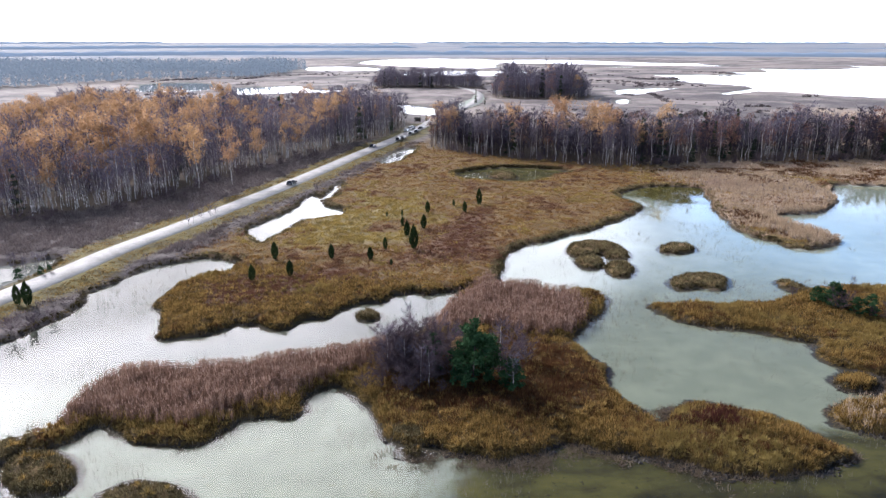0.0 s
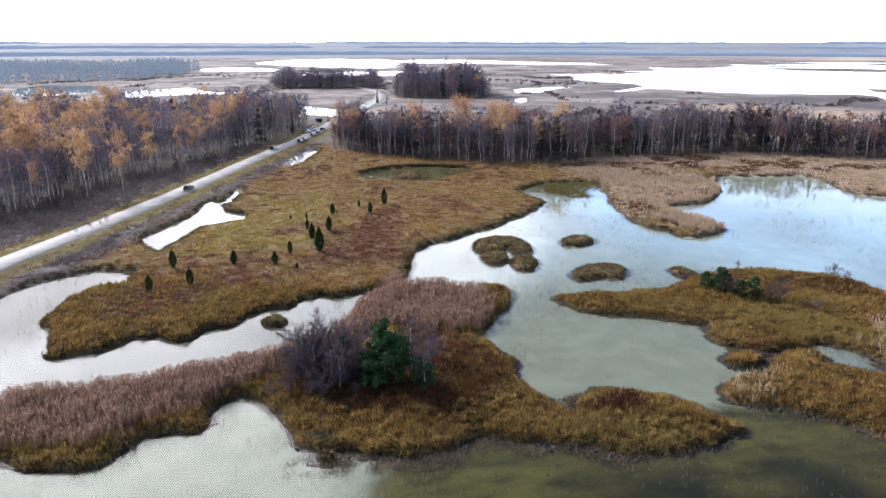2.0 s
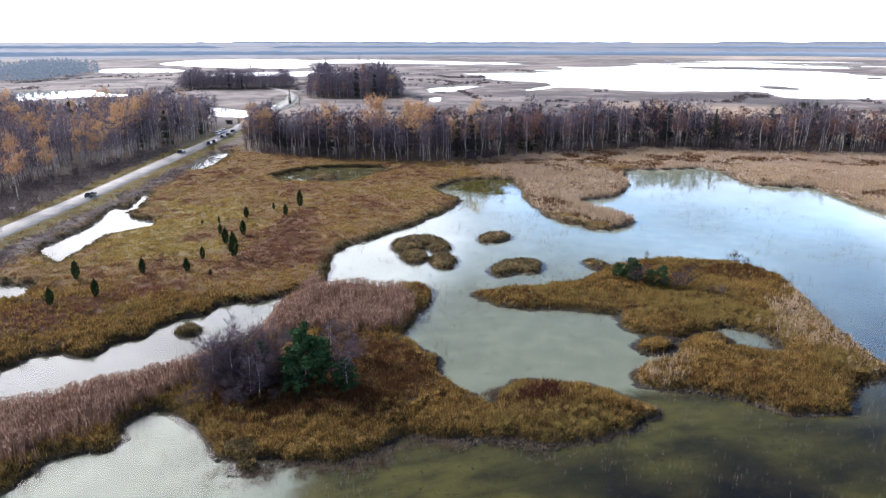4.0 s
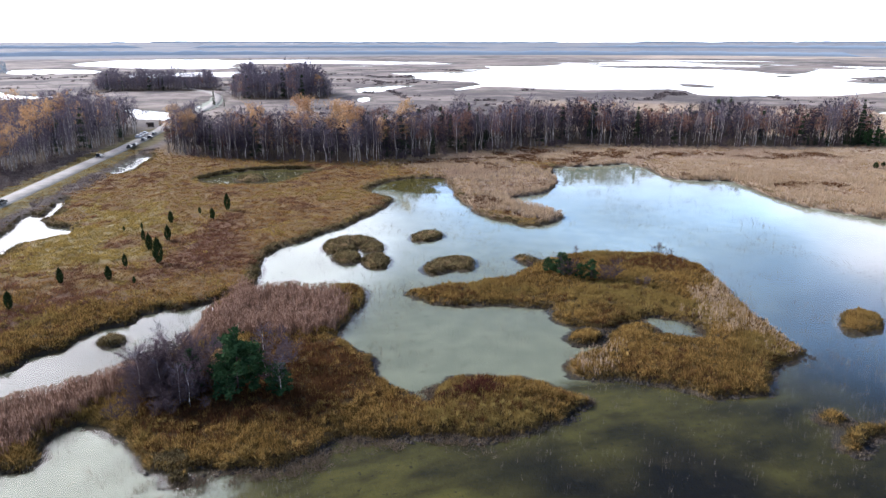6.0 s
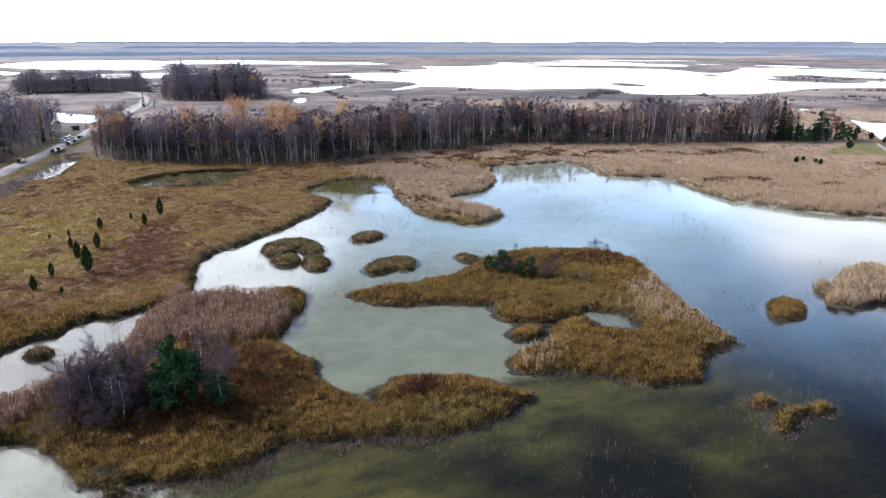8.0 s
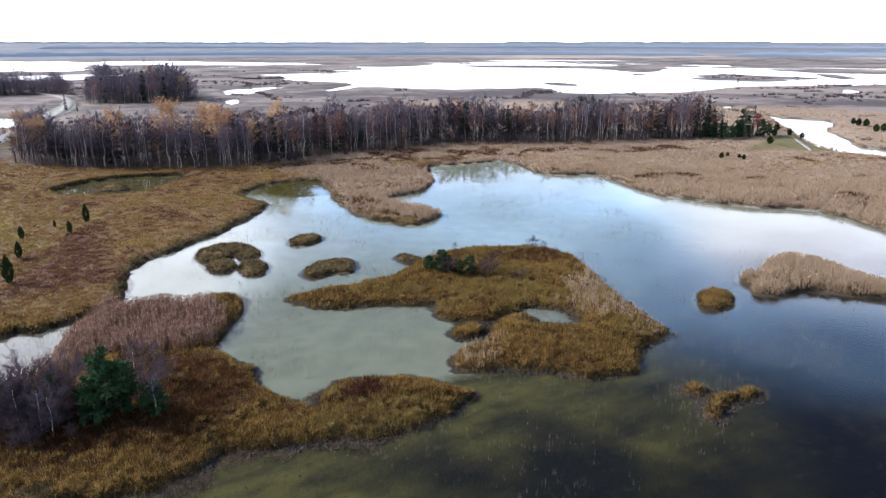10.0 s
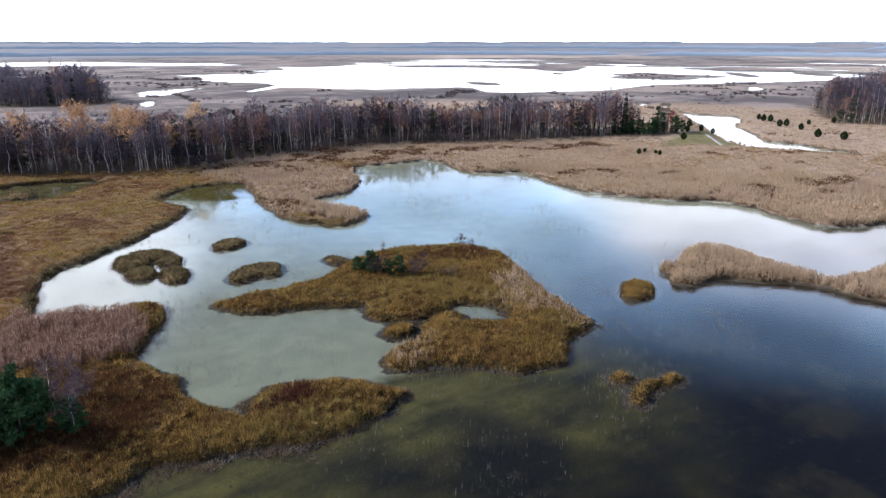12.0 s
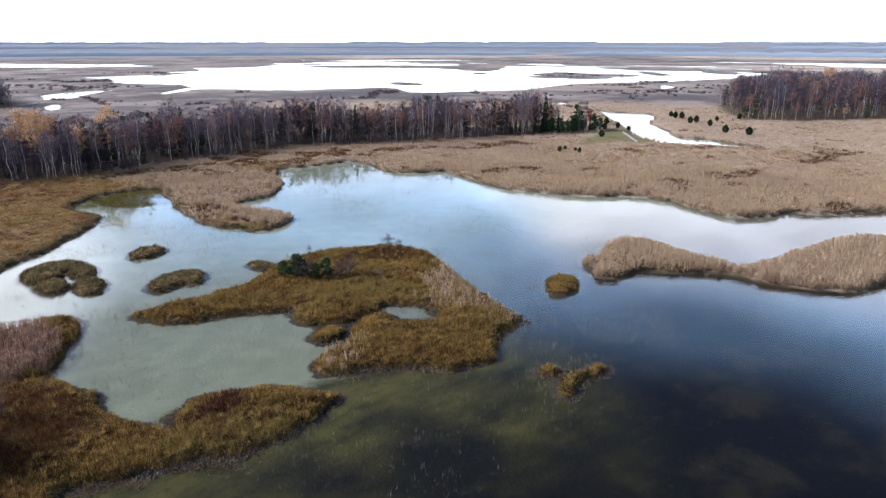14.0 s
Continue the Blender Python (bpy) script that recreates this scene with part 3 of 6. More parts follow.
CLUMP_BIRCHES = [(-5.1, 93.6, 6.3), (-3, 84.9, 4.7), (9.2, 82.6, 4.6), (7.9, 88.2, 6.4)]
ISLE_PINES = [(66.8, 112.8, 4.7), (65.6, 114.9, 3.2), (71.3, 108.9, 3.9), (69.1, 109.5, 3.3)]
ISLE_BUSHES = [(67.3, 110.7, 3.8), (72.8, 107.2, 2.9), (74.6, 107.1, 2.5), (95.4, 119.4, 2.8), (96.8, 118.3, 1.9), (94.3, 119.9, 2.1), (75.3, 107.1, 3.8), (77.8, 103.2, 1.5), (78.7, 101.7, 2), (76.9, 123.5, 2), (63.8, 119.6, 1.8)]
ROAD_BUSHES = [(-61.7, 167.9, 5.7), (-59.2, 166.8, 5.3), (-58.5, 171.2, 4.5), (-57.8, 173.5, 4.3), (-62.3, 165.7, 4.1), (-66.5, 105.2, 2.8), (-68.4, 102.2, 2.8), (-65.2, 108.7, 2)]
ROAD_PINES = [(-83.1, 128.8, 5.2), (-79.6, 130.5, 4.1), (-78.9, 132.2, 3.6), (-81.5, 129.5, 3.9)]
YOUNG_SPRUCES = [(276.6, 234.3, 6.2), (277.9, 232, 5.2), (276.3, 229.4, 5.8), (276.5, 226.5, 6.5), (285.5, 230.1, 7.2), (284.4, 228.2, 7.9), (285.4, 225.6, 7.2), (286.4, 224.9, 7), (298.1, 231.1, 8.1), (291.1, 222.7, 8), (290.6, 219.3, 6.3), (298.8, 222.9, 8.3), (305.5, 225.4, 5.7), (294.8, 216.2, 6.5), (306.1, 221.3, 6.9), (307, 220, 7.2), (301.5, 213.2, 7.4), (304.5, 212.2, 8.4)]
TOWER = [(295.2, 213.7, 14.8)]


# ---- arithmetic of the plan ----
def lattice(ix, iy, seed):
    h = (ix.astype(np.int64) * 374761393 + iy.astype(np.int64) * 668265263 + seed * 974634777) & 0xFFFFFFFF
    h = ((h ^ (h >> 13)) * 1274126177) & 0xFFFFFFFF
    return ((h ^ (h >> 16)) & 0xFFFF) / 65535.0


def value_noise(x, y, size, seed=1):
    """Smooth noise from -1 to 1 with features of that size in metres."""
    u, v = x / size, y / size
    iu, iv = np.floor(u), np.floor(v)
    a, b = u - iu, v - iv
    a, b = a * a * (3 - 2 * a), b * b * (3 - 2 * b)
    low = lattice(iu, iv, seed) * (1 - a) + lattice(iu + 1, iv, seed) * a
    high = lattice(iu, iv + 1, seed) * (1 - a) + lattice(iu + 1, iv + 1, seed) * a
    return 2 * (low * (1 - b) + high * b) - 1


def rounded(outline, times=1):
    """The outline with its corners cut off."""
    p = np.array(outline, float)
    for _ in range(times):
        q = np.roll(p, -1, axis=0)
        p = np.stack([0.8 * p + 0.2 * q, 0.2 * p + 0.8 * q], 1).reshape(-1, 2)
    return p


def line_distance(x, y, line):
    best = np.full(x.shape, 1e9)
    for (ax, ay), (bx, by) in zip(line[:-1], line[1:]):
        dx, dy = bx - ax, by - ay
        s = np.clip(((x - ax) * dx + (y - ay) * dy) / max(dx * dx + dy * dy, 1e-9), 0, 1)
        best = np.minimum(best, (x - ax - s * dx) ** 2 + (y - ay - s * dy) ** 2)
    return np.sqrt(best)


def inside_depth(x, y, outline, reach=40.0):
    """How far inside the outline each place lies; negative outside, -reach where far."""
    p = outline
    out = np.full(x.shape, -reach)
    near = (x > p[:, 0].min() - reach) & (x < p[:, 0].max() + reach) & (y > p[:, 1].min() - reach) & (y < p[:, 1].max() + reach)
    if not near.any():
        return out
    xs, ys = x[near], y[near]
    best, odd = np.full(xs.shape, 1e12), np.zeros(xs.shape, bool)
    for (ax, ay), (bx, by) in zip(p, np.roll(p, -1, axis=0)):
        dx, dy = bx - ax, by - ay
        s = np.clip(((xs - ax) * dx + (ys - ay) * dy) / max(dx * dx + dy * dy, 1e-9), 0, 1)
        best = np.minimum(best, (xs - ax - s * dx) ** 2 + (ys - ay - s * dy) ** 2)
        if dy:
            odd ^= ((ay > ys) != (by > ys)) & (xs < ax + (ys - ay) * dx / dy)
    out[near] = np.where(odd, 1, -1) * np.minimum(np.sqrt(best), reach)
    return out


LAKE = rounded(WEST_SHORE + MEADOW_SHORE + REED_CAPE + NORTH_SHORE
               + [(270, 35), (330, 0), (430, -110), (300, -260), (-100, -260), (-190, -120), (-125, 0), (-88, 55), (-74, 85)])
WATERS = [LAKE] + [rounded(w) for w in (ROAD_POND, DITCH_POND, WEST_POND, RING_POND, FAR_A, FAR_B, FAR_C, FAR_D, FAR_E,
                                        FAR_LAKE_NORTH + FAR_LAKE_SOUTH, FAR_G, FAR_CHANNEL, FAR_H, FAR_I, FAR_J)]
MAIN_ISLAND = rounded(ISLAND_NORTH + ISLAND_EAST + ISLAND_SOUTH)
LONG_ISLE = rounded(LONG_ISLE_NORTH + LONG_ISLE_SOUTH)
SMALL_ISLES = [rounded(i) for i in (ISLE_A, ISLE_B, ISLE_C, ISLE_D, ISLE_E, ISLE_F, ISLE_G, ISLE_H, ISLE_I, ISLE_J, ISLE_K, ISLE_L,
                                    ISLE_M, ISLE_N, ISLE_O, ISLE_P, ISLE_Q, ISLE_R, RING_ISLET)]
REED_ISLE_EDGE = rounded(REED_ISLE)
ISLES = [MAIN_ISLAND, LONG_ISLE, REED_ISLE_EDGE] + [rounded(FAR_SPIT), rounded(FAR_SPIT_B)] + [rounded(i) for i in FAR_SPITS]
ROAD_LINE = [(-185, -160), (-140, -40), (-105, 55)] + ROAD
ROAD_BEYOND = [ROAD[-1]] + ROAD_FAR
LEFT_WOOD = np.array([(-125, 168), (-112, 176), (-88, 193), (-79, 219), (-69, 254), (-45, 303), (-26, 345), (-18, 400), (-60, 440), (-130, 425),
                      (-225, 395), (-240, 330), (-185, 215), (-150, 150)], float)
STRIP_WOOD = np.array([(-6, 305), (20, 282), (45, 266), (60, 257), (89, 264), (120, 268), (157, 274), (201, 250), (240, 236), (272, 224), (290, 222),
                       (300, 240), (270, 262), (215, 295), (160, 318), (95, 312), (50, 308), (15, 325), (0, 345)], float)
EAST_WOOD = np.array([(412, 184), (424, 160), (450, 144), (479, 129), (560, 62), (720, 70), (700, 190), (640, 270), (560, 262), (500, 243), (447, 210)], float)
FAR_CLUMP = np.array([(42, 575), (75, 566), (112, 562), (126, 600), (122, 640), (60, 655), (42, 630)], float)
FAR_GROVE = np.array([(-73, 714), (-27, 705), (36, 697), (44, 750), (-70, 765)], float)


def shore(x, y):
    """Distance from the nearest shore: above 0 on land, below 0 in the water. The outlines are those of the growth on the
    land as it shows from the hovering point: behind it the land itself ends earlier."""
    r = np.hypot(x, y)
    tall = np.where(np.maximum(inside_depth(x, y, RED_WEST, 4.0), inside_depth(x, y, RED_NORTH, 4.0)) > -1.5, 1.5, 0.8) * (1 - soft_step(r, 190, 300))
    k = 1 + tall / 45
    d = np.minimum(outline_shore(x, y), outline_shore(x * k, y * k)) + 1.1 * (hummocks(x, y) - 0.32) * (1 - soft_step(r, 190, 320))
    for i in SMALL_ISLES:
        d = np.maximum(d, inside_depth(x, y, i, 6.0) + 0.7 * (hummocks(x, y) - 0.25))
    return d


def outline_shore(x, y):
    r = np.hypot(x, y)
    k = np.clip(r / 120, 0.6, 8)
    wx = x + value_noise(x, y, 5.0, 3) * 0.6 + value_noise(x, y, 1.9, 4) * 0.4 + value_noise(x, y, 40.0, 9) * np.clip(r / 150 - 2, 0, 8) + value_noise(x, y, 17.0, 16) * np.clip(r / 250 - 2, 0, 4)
    wy = y + value_noise(x, y, 5.0, 5) * 0.6 + value_noise(x, y, 1.9, 6) * 0.4 + value_noise(x, y, 40.0, 8) * np.clip(r / 150 - 2, 0, 12)
    d = np.full(x.shape, 40.0)
    for w in WATERS:
        d = np.minimum(d, -inside_depth(wx, wy, w))
    turn = np.arctan2(x, y) * 420
    pools = value_noise(turn, r, 90.0, 14) + 0.6 * value_noise(turn, r, 34.0, 15)
    band = soft_step(r, 800, 1000) * soft_step(2300 - r, 0, 300) * soft_step(x, -150, -20)
    d = np.minimum(d, 40 - 40 * soft_step(pools, 0.26, 0.41) * band - 12 * soft_step(pools, 0.45, 0.6) * band)
    for i in ISLES:
        d = np.maximum(d, inside_depth(wx, wy, i))
    return d


def hummocks(x, y):
    """Rounded lobes of sedge turf with creases between them, from 0 to 1."""
    return 0.75 * np.abs(value_noise(x, y, 3.3, 17)) + 0.25 * np.abs(value_noise(x, y, 1.5, 18))


def soft_step(v, low, high):
    s = np.clip((v - low) / (high - low), 0, 1)
    return s * s * (3 - 2 * s)


RED_WEST, RED_NORTH, PALE, PALE_WEST, DARK = (rounded(p) for p in (RED_REEDS_WEST, RED_REEDS_NORTH, PALE_REEDS, PALE_REEDS_WEST, DARK_PATCH))
RUSSET, YELLOW, LAWN_AREA, BROWN = rounded(RUSSET_PATCH), rounded(YELLOW_PATCH), rounded(LAWN), rounded(BROWN_PATCH)


def covers(x, y):
    """What grows where, each from 0 to 1."""
    r = np.hypot(x, y)
    w = value_noise(x, y, 6.0, 11) * 1.6 + value_noise(x, y, 2.0, 12) * 0.9
    deep_in = lambda p, a=2.0: soft_step(inside_depth(x, y, p) + w, -a, a)
    c = {}
    road = line_distance(x, y, ROAD_LINE)
    east_of_road = x + 0.235 * (389 - y) + 9
    on_isle = np.maximum(inside_depth(x, y, MAIN_ISLAND), inside_depth(x, y, LONG_ISLE)) > -3
    c["meadow"] = soft_step(y + 0.25 * x + w * 2, 118, 132) * (~on_isle) * soft_step(east_of_road, 0, 10)
    c["russet"] = deep_in(RUSSET, 5.0) * 0.9
    c["yellow"] = deep_in(YELLOW, 5.0) * soft_step(value_noise(x, y, 4.0, 21) + value_noise(x, y, 14.0, 22), -0.5, 0.5)
    straw = np.maximum(soft_step(y - 0.15 * x + w * 3, 205, 225) * soft_step(x + w * 3, 66, 82), soft_step(x + w, 128, 138))
    straw = np.maximum(straw, soft_step(inside_depth(x, y, REED_CAPE_AREA) + w, -2, 2))
    straw = np.maximum(straw, np.maximum(0.42 * deep_in(PALE, 6.0), 0.26 * deep_in(PALE_WEST, 3.0)))
    c["straw"] = straw * (inside_depth(x, y, LONG_ISLE) < 4 + 100 * (straw > 0.25))
    c["reed"] = np.maximum(deep_in(RED_WEST), deep_in(RED_NORTH)) * on_isle
    c["heath"] = soft_step(-east_of_road, -16, -8) * soft_step(y, 60, 90)
    c["heath"] = np.maximum(c["heath"], soft_step(18 - road, 0, 8) * soft_step(y, 130, 160))
    c["lawn"] = soft_step(inside_depth(x, y, LAWN_AREA) + w, -1.5, 3)
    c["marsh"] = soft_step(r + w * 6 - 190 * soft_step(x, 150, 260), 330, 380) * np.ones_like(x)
    # far ground that takes the painted haze tone
    c["hazed_field"] = soft_step(r + 400 * value_noise(x, y, 900.0, 31), 1900, 2300)
    turn = np.degrees(np.arctan2(x, y))
    c["pale"] = np.maximum(0.8 * soft_step(r, 1950, 2100) * soft_step(2750 - r, 0, 250) * soft_step(turn, 22, 40), 0.9 * soft_step(r, 1180, 1300) * soft_step(1560 - r, 0, 120) * soft_step(turn, 56, 64)) * soft_step(value_noise(x, y, 260.0, 33) + 0.5 * value_noise(x, y, 90.0, 34), -0.7, 0.1)
    c["wood"] = np.zeros_like(x)
    for wood in (LEFT_WOOD, STRIP_WOOD, EAST_WOOD, FAR_CLUMP, FAR_GROVE):
        c["wood"] = np.maximum(c["wood"], soft_step(inside_depth(x, y, wood) + w * 2, -6, 3))
    c["verge"] = soft_step(10.5 - road + w * 0.6, 0, 3)
    return c


REED_CAPE_AREA = rounded([(81, 210), (76, 187), (74, 172), (80, 162), (90, 150), (99, 156), (98, 175), (112, 190), (121, 216), (118, 235), (85, 232)])


def ground_height(x, y, d):
    r = np.hypot(x, y)
    bumps = value_noise(x, y, 7.0, 41) * 0.12 + value_noise(x, y, 2.2, 42) * 0.08
    land = 0.12 + 0.62 * soft_step(d, 0, 0.8) + 0.35 * soft_step(d, 0.5, 3.5) * hummocks(x, y) * 1.6 + bumps * soft_step(d, 0.3, 3)
    bed = -0.05 - 0.9 * soft_step(-d, 0, 9) - 1.2 * soft_step(-d, 6, 26)
    z = np.where(d > 0, land, bed)
    road = np.minimum(line_distance(x, y, ROAD_LINE), line_distance(x, y, ROAD_BEYOND) + 2)
    z = np.maximum(z, 1.15 * soft_step(9.5 - road, 0, 5) - 0.01 * (road > 9))
    rise = np.clip((r - 2500) / 2400, 0, 1) ** 1.2 * 37 + soft_step(r, 2600, 4000) * value_noise(x, y, 1400.0, 51) * 4
    return z + np.maximum(rise, 0)


# ---- meshes from arrays ----
def mesh_from(name, verts, faces, mats, smooth=False):
    """A mesh of triangles or quads from whole arrays."""
    me = bpy.data.meshes.new(name)
    verts, faces = np.asarray(verts, np.float32), np.asarray(faces, np.int32)
    me.vertices.add(len(verts))
    me.vertices.foreach_set("co", verts.ravel())
    k = faces.shape[1]
    me.loops.add(faces.size)
    me.loops.foreach_set("vertex_index", faces.ravel())
    me.polygons.add(len(faces))
    me.polygons.foreach_set("loop_start", np.arange(0, faces.size, k, dtype=np.int32))
    me.polygons.foreach_set("use_smooth", np.full(len(faces), smooth))
    for m in mats if isinstance(mats, (list, tuple)) else [mats]:
        me.materials.append(m)
    me.update(calc_edges=True)
    return me


def part(name, data, parent, label=""):
    ob = new(name, data)
    ob.parent = parent
    return tagged(ob, label)


class Shape:
    """Collects triangles."""

    def __init__(self):
        self.v, self.f, self.n = [], [], 0

    def add(self, verts, faces):
        verts = np.asarray(verts, float).reshape(-1, 3)
        self.v.append(verts)
        self.f.append(np.asarray(faces, int).reshape(-1, 3) + self.n)
        self.n += len(verts)

    def tube(self, points, radii, sides=5):
        points, radii = np.asarray(points, float), np.asarray(radii, float)
        a = np.arange(sides) * 2 * np.pi / sides
        along = np.gradient(points, axis=0)
        along /= np.linalg.norm(along, axis=1)[:, None] + 1e-9
        side = np.cross(along, (0.31, 0.17, 0.93) if abs(along[0, 2]) < 0.8 else (0.95, 0.2, 0.1))
        side /= np.linalg.norm(side, axis=1)[:, None] + 1e-9
        other = np.cross(along, side)
        ring = points[:, None] + radii[:, None, None] * (np.cos(a)[None, :, None] * side[:, None] + np.sin(a)[None, :, None] * other[:, None])
        f = []
        for i in range(len(points) - 1):
            for j in range(sides):
                p, q = i * sides + j, i * sides + (j + 1) % sides
                f += [(p, q, q + sides), (p, q + sides, p + sides)]
        self.add(ring, f)

    def slivers(self, base, tip, width, rng):
        """Thin triangles from base to tip."""
        way = tip - base
        side = np.cross(way, rng.normal(size=base.shape))
        side *= (width / (np.linalg.norm(side, axis=1) + 1e-9))[:, None] * 0.5
        v = np.stack([base - side, base + side, tip], 1).reshape(-1, 3)
        self.add(v, np.arange(len(v)).reshape(-1, 3))

    def flakes(self, centre, size, rng):
        """Small leaf clumps turned every way."""
        a = rng.normal(size=centre.shape)
        a /= np.linalg.norm(a, axis=1)[:, None]
        b = np.cross(a, rng.normal(size=centre.shape))
        b /= np.linalg.norm(b, axis=1)[:, None]
        s = size[:, None]
        v = np.stack([centre - a * s * 0.6 - b * s * 0.35, centre + a * s * 0.6 - b * s * 0.25, centre + b * s * 0.7], 1).reshape(-1, 3)
        self.add(v, np.arange(len(v)).reshape(-1, 3))

    def arrays(self):
        return np.concatenate(self.v), np.concatenate(self.f)

    def mesh(self, name, mat, smooth=False):
        return mesh_from(name, *self.arrays(), mat, smooth)


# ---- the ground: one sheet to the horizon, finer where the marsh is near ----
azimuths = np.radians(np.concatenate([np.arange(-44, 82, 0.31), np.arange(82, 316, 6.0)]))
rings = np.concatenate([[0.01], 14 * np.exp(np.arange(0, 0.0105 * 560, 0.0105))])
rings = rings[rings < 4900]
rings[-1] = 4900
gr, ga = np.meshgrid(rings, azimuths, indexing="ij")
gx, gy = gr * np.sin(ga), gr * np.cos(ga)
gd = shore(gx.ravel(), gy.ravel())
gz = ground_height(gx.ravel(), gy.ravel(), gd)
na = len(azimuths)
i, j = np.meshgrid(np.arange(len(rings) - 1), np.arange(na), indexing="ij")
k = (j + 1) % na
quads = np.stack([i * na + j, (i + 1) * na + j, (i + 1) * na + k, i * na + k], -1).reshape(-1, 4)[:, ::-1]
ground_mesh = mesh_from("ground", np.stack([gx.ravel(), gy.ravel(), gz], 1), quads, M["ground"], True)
fields = covers(gx.ravel(), gy.ravel())
px, py = gx.ravel(), gy.ravel()
fields["bed"] = soft_step(-gd, -0.25, 0.35)
fields["rim"] = soft_step(-gd, 2.6, 0.2)
# deep: where the bed colour also carries the dark of deeper water
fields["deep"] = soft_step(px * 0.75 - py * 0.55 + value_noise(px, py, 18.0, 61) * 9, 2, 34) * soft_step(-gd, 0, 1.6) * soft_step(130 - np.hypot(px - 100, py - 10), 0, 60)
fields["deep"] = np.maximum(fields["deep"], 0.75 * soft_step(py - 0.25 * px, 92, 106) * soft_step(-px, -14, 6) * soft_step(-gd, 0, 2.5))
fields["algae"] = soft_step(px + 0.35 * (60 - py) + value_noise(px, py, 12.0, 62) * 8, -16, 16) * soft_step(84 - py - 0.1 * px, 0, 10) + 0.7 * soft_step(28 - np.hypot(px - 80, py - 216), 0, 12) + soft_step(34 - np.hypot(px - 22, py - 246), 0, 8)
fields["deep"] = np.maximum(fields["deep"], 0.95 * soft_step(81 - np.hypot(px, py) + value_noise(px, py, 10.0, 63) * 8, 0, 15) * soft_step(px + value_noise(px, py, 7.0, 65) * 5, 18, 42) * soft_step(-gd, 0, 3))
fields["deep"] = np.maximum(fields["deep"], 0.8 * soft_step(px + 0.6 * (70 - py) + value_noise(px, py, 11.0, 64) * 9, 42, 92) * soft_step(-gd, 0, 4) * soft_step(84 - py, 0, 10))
fields["algae"] = fields["algae"] * (0.85 + 0.15 * soft_step(-gd, 1.0, 7.0))
for name, values in fields.items():
    layer = ground_mesh.attributes.new(name, "FLOAT", "POINT")
    layer.data.foreach_set("value", np.asarray(values, np.float32).ravel())
tagged(new("ground", ground_mesh), "brown autumn marsh with shallow marl bed", "ground", kind="structure")

water_mesh = mesh_from("water", [(-4000, -4000, 0), (4000, -4000, 0), (4000, 4000, 0), (-4000, 4000, 0)], [(0, 1, 2, 3)], M["water"])
water = tagged(new("water", water_mesh), "still shallow lake water reflecting the sky", "water", kind="structure")
water.visible_shadow = False


def ribbon(name, line, half, lift, mat, label):
    line = np.array(line, float)
    for _ in range(3):
        line = np.concatenate([line[:1], np.stack([0.75 * line[:-1] + 0.25 * line[1:], 0.25 * line[:-1] + 0.75 * line[1:]], 1).reshape(-1, 2), line[-1:]])
    way = np.gradient(line, axis=0)
    way /= np.linalg.norm(way, axis=1)[:, None]
    side = np.stack([way[:, 1], -way[:, 0]], 1)
    rows = []
    for s, dz in ((-1.0, -0.35), (-0.93, 0.0), (0.0, 0.06), (0.93, 0.0), (1.0, -0.35)):
        p = line + side * half * s
        rows.append(np.stack([p[:, 0], p[:, 1], np.full(len(p), lift + dz)], 1))
    v = np.stack(rows, 1).reshape(-1, 3)
    f = [(a * 5 + b, a * 5 + b + 1, a * 5 + b + 6, a * 5 + b + 5) for a in range(len(line) - 1) for b in range(4)]
    return tagged(new(name, mesh_from(name, v, f, mat, True)), label, "road", kind="structure")


ribbon("road", ROAD_LINE, 3.4, 1.24, M["road"], "pale straight gravel road on a low causeway")
ribbon("footpath", FOOTPATH, 0.9, 1.12, M["road"], "narrow trodden footpath on the green slope")
ribbon("road", ROAD_BEYOND, 3.2, 1.26, M["road"], "pale gravel road bending away through the marsh")


# ---- grass, sedge and reed: each stand is one mass ----
rng = np.random.default_rng(7)


def candidates(x0, x1, y0, y1, density):
    """Random places, thinner with distance from the near shore."""
    count = int((x1 - x0) * (y1 - y0) * density)
    x, y = rng.uniform(x0, x1, count), rng.uniform(y0, y1, count)
    keep = rng.random(count) < np.minimum(1, (85 / np.maximum(np.hypot(x, y), 1)) ** 1.45)
    return x[keep], y[keep]


def stand(name, x, y, z, height, spread, width, count, mat, label, droop=0.5):
    """Tufts of thin pointed blades."""
    m = len(x)
    if m == 0:
        return
    reps = np.repeat(np.arange(m), count)
    h = (height[reps] if np.ndim(height) else height) * rng.uniform(0.55, 1.1, len(reps))
    a = rng.uniform(0, 2 * np.pi, len(reps))
    sp = spread[reps] if np.ndim(spread) else spread
    off = rng.uniform(0, 0.5, len(reps)) * sp
    base = np.stack([x[reps] + np.cos(a) * off, y[reps] + np.sin(a) * off, z[reps] - 0.05], 1)
    lean = rng.uniform(0.1, 1.0, len(reps)) * droop * sp
    b = a + rng.normal(0, 0.7, len(reps))
    tip = base + np.stack([np.cos(b) * lean, np.sin(b) * lean, h], 1)
    c = rng.uniform(0, np.pi, len(reps))
    w = (width[reps] if np.ndim(width) else width) * rng.uniform(0.6, 1.3, len(reps)) * 0.5
    side = np.stack([np.cos(c) * w, np.sin(c) * w, np.zeros(len(c))], 1)
    v = np.stack([base - side, base + side, tip], 1).reshape(-1, 3)
    f = np.arange(len(v)).reshape(-1, 3)
    return tagged(new(name, mesh_from(name, v, f, mat)), label, "grass" if "reed" not in name else "reeds", kind="stuff")


